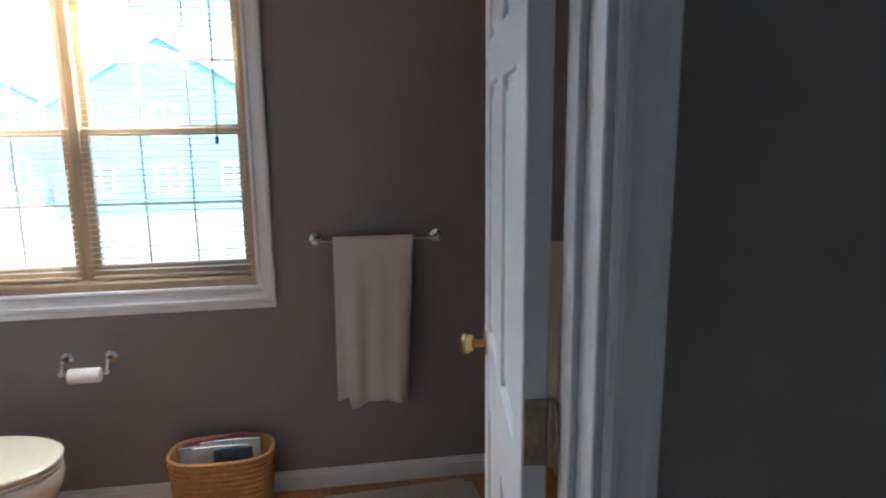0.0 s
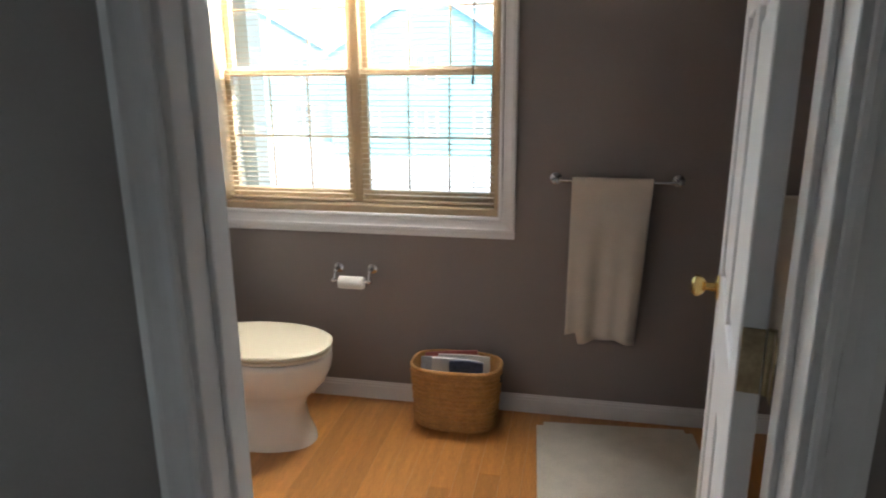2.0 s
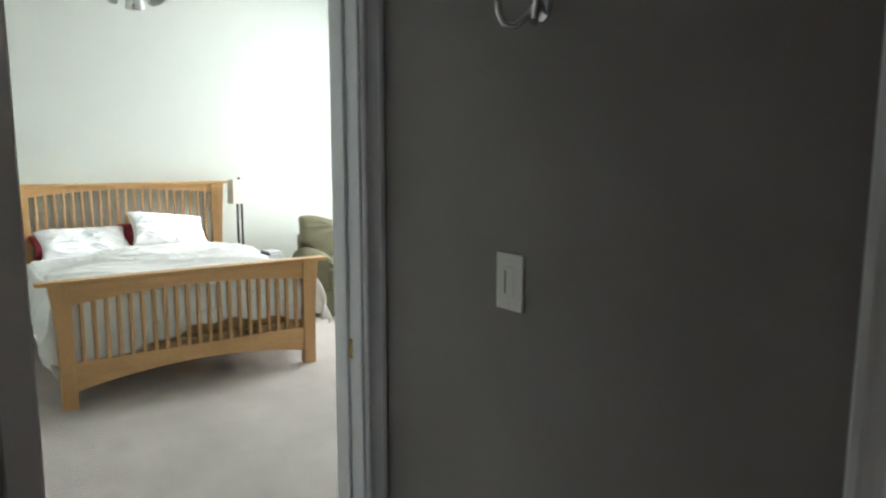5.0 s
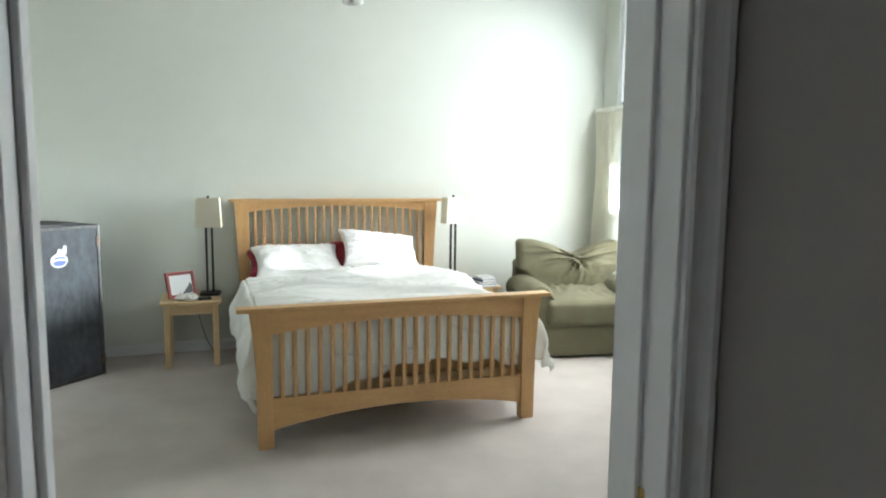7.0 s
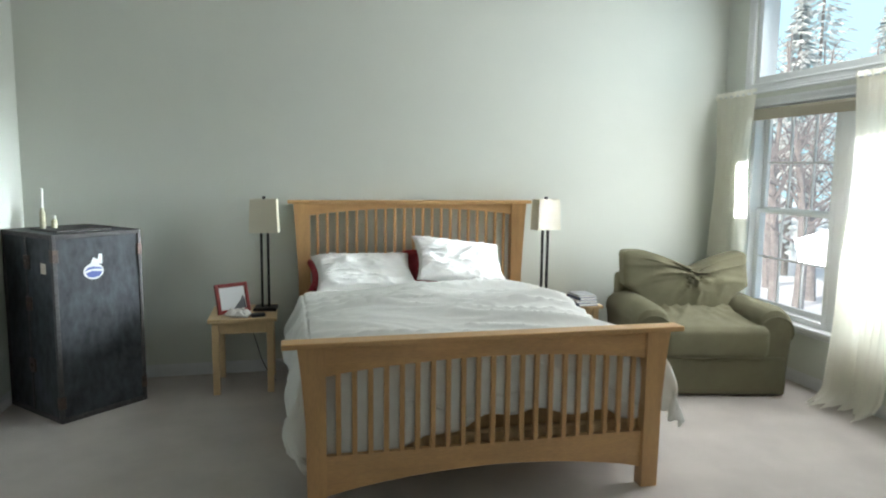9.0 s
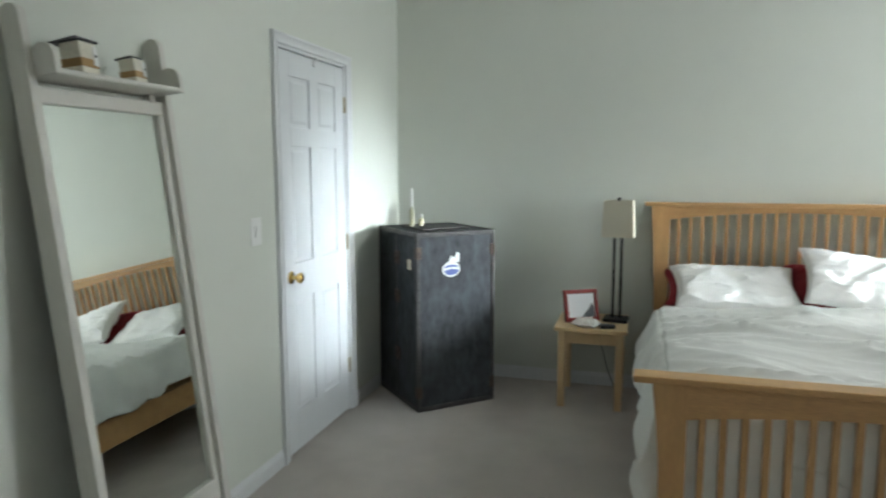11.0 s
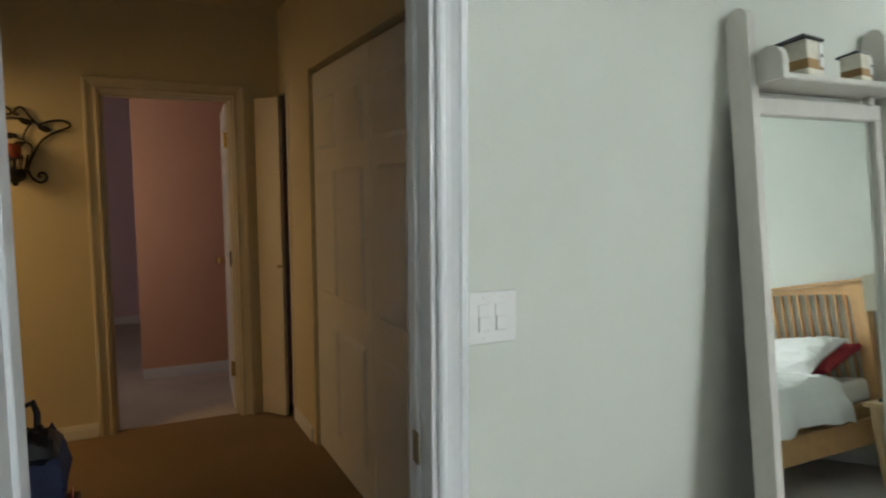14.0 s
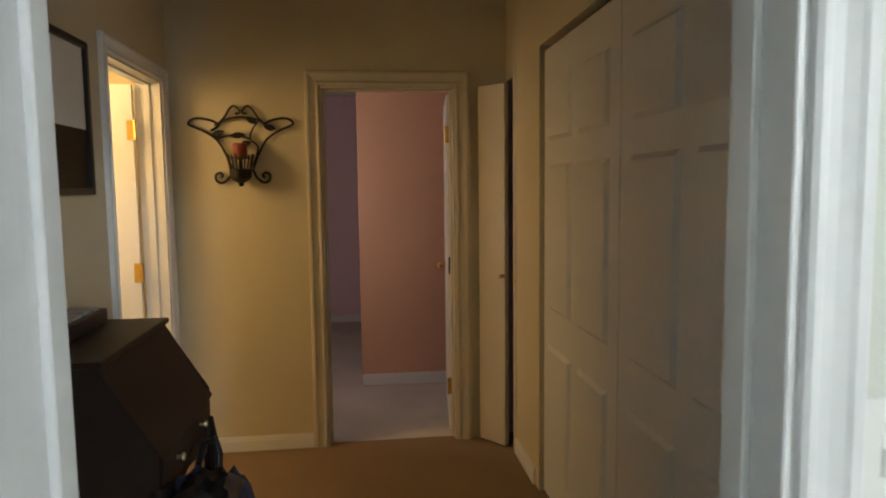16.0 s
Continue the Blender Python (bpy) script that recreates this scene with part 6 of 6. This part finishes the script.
iron([(-0.135, 0.04), (-0.09, 0.06), (-0.02, 0.065), (0.04, 0.045)], 0.005, "vine")
for cx, cz, ang, ln in ((-0.125, 0.075, 20, 0.075), (-0.02, 0.065, 5, 0.09), (0.055, 0.145, -30, 0.08), (0.15, 0.105, -10, 0.07), (0.02, 0.02, 15, 0.07)):
    bm = B()
    m_ = Matrix.Translation((-cx, 0.02, cz)) @ Matrix.Rotation(radians(ang), 4, "Y")
    n_ = 6
    up = [(-ln / 2 + ln * k / n_, 0.017 * math.sin(math.pi * k / n_)) for k in range(n_ + 1)]
    dn = [(ln / 2 - ln * k / n_, -0.017 * math.sin(math.pi * k / n_)) for k in range(1, n_)]
    prism(bm, up + dn, 0.003, m_)
    part("leaf", bm, M_IRON, sc)
bm = B()
lathe(bm, [(0, -0.212), (0.012, -0.208), (0.016, -0.192), (0.042, -0.178), (0.056, -0.165), (0.060, -0.125), (0.052, -0.118), (0.012, -0.116), (0.010, -0.068), (0.052, -0.064), (0.052, -0.058), (0.0, -0.058)], 18, Matrix.Translation((0, 0.082, 0)))
box(bm, -0.006, 0.006, 0.0, 0.06, -0.165, -0.15)
part("cup", bm, M_IRON, sc, "", True)
for k in range(9):
    bm = B()
    a = k * math.tau / 9
    tube(bm, [(0.054 * math.cos(a), 0.082 + 0.054 * math.sin(a), -0.125), (0.060 * math.cos(a), 0.082 + 0.060 * math.sin(a), -0.09), (0.072 * math.cos(a), 0.082 + 0.072 * math.sin(a), -0.040)], 0.005, 6)
    part("basket_bar", bm, M_IRON, sc, "", True)
bm = B()
lathe(bm, [(0.0, -0.0575), (0.038, -0.0575), (0.039, 0.01), (0.030, 0.018), (0.012, 0.012), (0, 0.010)], 20, Matrix.Translation((0, 0.082, 0)))
part("candle", bm, M_CANDLE, sc, "dark red pillar candle", True)

pic = thing("picture_frame", "black-framed picture in two dark tones on the hall wall", "picture frame")
bm = B()
for a in ((-3.50, -3.475, 1.46, 2.02), (-3.02, -2.995, 1.46, 2.02), (-3.475, -3.02, 1.46, 1.485), (-3.475, -3.02, 1.995, 2.02)):
    box(bm, -1.175, -1.150, a[0], a[1], a[2], a[3], 0.003)
part("frame", bm, M_BLACK, pic)
bm = B()
box(bm, -1.160, -1.152, -3.475, -3.02, 1.70, 1.995)
part("print", bm, M_PAPER, pic, "pale upper half of the print")
bm = B()
box(bm, -1.160, -1.152, -3.475, -3.02, 1.485, 1.70)
part("print", bm, M_DARKW, pic, "dark lower half of the print")

desk = thing("slant_front_desk", "dark walnut slant-front desk against the hall wall", "desk")
D0, D1 = -3.08, -2.52
prof = [(-1.165, 0.62), (-1.165, 1.04), (-1.515, 1.04), (-1.650, 0.82), (-1.650, 0.70), (-1.625, 0.65), (-1.57, 0.62)]
for y in (D0, D1 - 0.022):
    bm = B()
    prism(bm, prof, 0.022, Matrix.Translation((0, y, 0)))
    part("side_panel", bm, M_DARKW, desk)
bm = B()
box(bm, -1.53, -1.160, D0 - 0.012, D1 + 0.012, 1.04, 1.058, 0.004)
part("top", bm, M_DARKW, desk)
bm = B()
ang = math.atan2(0.24, 0.135)
prism(bm, [(-1.518, 1.040), (-1.660, 0.795), (-1.645, 0.788), (-1.503, 1.032)], D1 - D0 - 0.004, Matrix.Translation((0, D0 + 0.002, 0)))
part("slant_lid", bm, M_DARKW, desk)
for z0, z1 in ((0.70, 0.795),):
    bm = B()
    box(bm, -1.652, -1.632, D0 + 0.028, D1 - 0.028, z0 + 0.004, z1 - 0.004, 0.004)
    dr = part("drawer_front", bm, M_DARKW, desk)
    for yy in (D0 + 0.15, D1 - 0.15):
        bm = B()
        lathe(bm, [(0, 0), (0.007, 0), (0.006, 0.010), (0.012, 0.016), (0.010, 0.022), (0, 0.024)], 12, Matrix.Translation((-1.652, yy, (z0 + z1) / 2)) @ Matrix.Rotation(radians(-90), 4, "Y"))
        part("pull", bm, M_BRONZE, dr, "", True)
bm = B()
box(bm, -1.175, -1.165, D0 + 0.022, D1 - 0.022, 0.64, 1.03)
part("back_panel", bm, M_DARKW, desk)
bm = B()
box(bm, -1.645, -1.17, D0 + 0.022, D1 - 0.022, 0.685, 0.698, 0.002)
part("bottom_board", bm, M_DARKW, desk)
bm = B()
prism(bm, [(D0 + 0.02, 0.70), (D0 + 0.02, 0.60), (D0 + 0.12, 0.645), (D0 + 0.28, 0.665), (D1 - 0.12, 0.645), (D1 - 0.02, 0.60), (D1 - 0.02, 0.70)], 0.018, Matrix.Translation((-1.63, 0, 0)) @ Matrix.Rotation(radians(90), 4, "Z"))
part("apron", bm, M_DARKW, desk)
for x, way in ((-1.19, 1), (-1.635, -1)):
    for y in (D0 + 0.025, D1 - 0.025):
        bm = B()
        tube(bm, [(x, y, 0.72), (x + 0.022 * way, y, 0.60), (x + 0.012 * way, y, 0.40), (x - 0.004 * way, y, 0.18), (x + 0.004 * way, y, 0.05), (x + 0.018 * way, y, 0.0)], [0.030, 0.028, 0.019, 0.014, 0.013, 0.020], 10)
        part("leg", bm, M_DARKW, desk, "curved cabriole leg", True)

cas = thing("cassette_rack", "black rack holding a row of grey cassettes on the desk", "cassette rack", Matrix.Translation((-1.295, -2.80, 1.058)))
bm = B()
box(bm, -0.06, 0.06, -0.25, 0.25, 0.0, 0.045, 0.004)
part("tray", bm, M_BLACK, cas)
for k in range(7):
    bm = B()
    box(bm, -0.045, 0.045, -0.225 + k * 0.066, -0.225 + k * 0.066 + 0.052, 0.040, 0.054, 0.003)
    part("cassette", bm, M_GREYP, cas)

# stool with a backpack on its seat
hc = thing("stool", "black wooden stool pulled up to the desk", "stool", rot(-1.745, -2.60, 0) @ Matrix.Diagonal((0.66, 0.66, 0.98, 1)))
bm = B()
box(bm, -0.19, 0.20, -0.20, 0.20, 0.43, 0.46, 0.012, seg=2)
part("seat", bm, M_DARKW, hc)
for x in (-0.17, 0.18):
    for y in (-0.17, 0.17):
        bm = B()
        tube(bm, [(x, y, 0.43), (x * 1.08, y * 1.08, 0.0)], [0.018, 0.014], 8)
        part("leg", bm, M_DARKW, hc)
bag = thing("backpack", "navy and black nylon backpack slumped on the stool", "backpack", Matrix.Translation((-1.735, -2.60, 0.452)) @ Matrix.Scale(0.84, 4))
bm = B()
cushion(bm, 0.28, 0.34, 0.30, pose(0.0, 0.0, 0.135), 3.4, 0.10, 0.03, 16, 6.0)
part("body", bm, M_NAVY, bag, "", True)
bm = B()
cushion(bm, 0.20, 0.24, 0.10, pose(-0.02, 0.05, 0.265), 2.8, 0.1, 0.02, 12, 9.0)
part("flap", bm, M_BLACK, bag, "", True)
bm = B()
pp = [(-0.03, -0.06, 0.20), (-0.035, -0.08, 0.36), (-0.02, -0.10, 0.40), (0.02, -0.12, 0.38), (0.05, -0.12, 0.28)]
tube(bm, pp, [0.013, 0.012, 0.012, 0.012, 0.011], 8)
part("strap", bm, M_BLACK, bag, "black webbing strap", True)
bm = B()
box(bm, -0.148, -0.142, 0.02, 0.08, 0.06, 0.10, 0.002)
part("badge", bm, M_REDF, bag, "small red badge")

# ---- oak floor of the toilet room ----
fl = tagged(new("floor_toilet_room"), "honey oak strip floor, satin varnished", "floor", kind="structure")
bm = B()
box(bm, -1.45, 1.25, 0.895, 2.714, -0.012, -0.006)
part("underlay", bm, M_DARKW, fl)
rnd = random.Random(11)
PW = 0.0826
x = -1.45
while x < 1.25 - 0.01:
    w_ = min(PW, 1.25 - x)
    y = 0.895
    first = rnd.random() * 0.9 + 0.3
    while y < 2.713:
        ln = min(first if first else 0.6 + rnd.random() * 0.7, 2.713 - y)
        first = None
        if 2.713 - y - ln < 0.12:
            ln = 2.713 - y
        bm = B()
        box(bm, 0.0004, w_ - 0.0004, 0.0004, ln - 0.0004, -0.007, 0.0, 0.0009)
        ob = new("plank", mesh_of("plank", bm, M_OAK))
        ob.parent = fl
        ob.matrix_basis = Matrix.Translation((x, y, -0.0005))
        y += ln
    x += w_
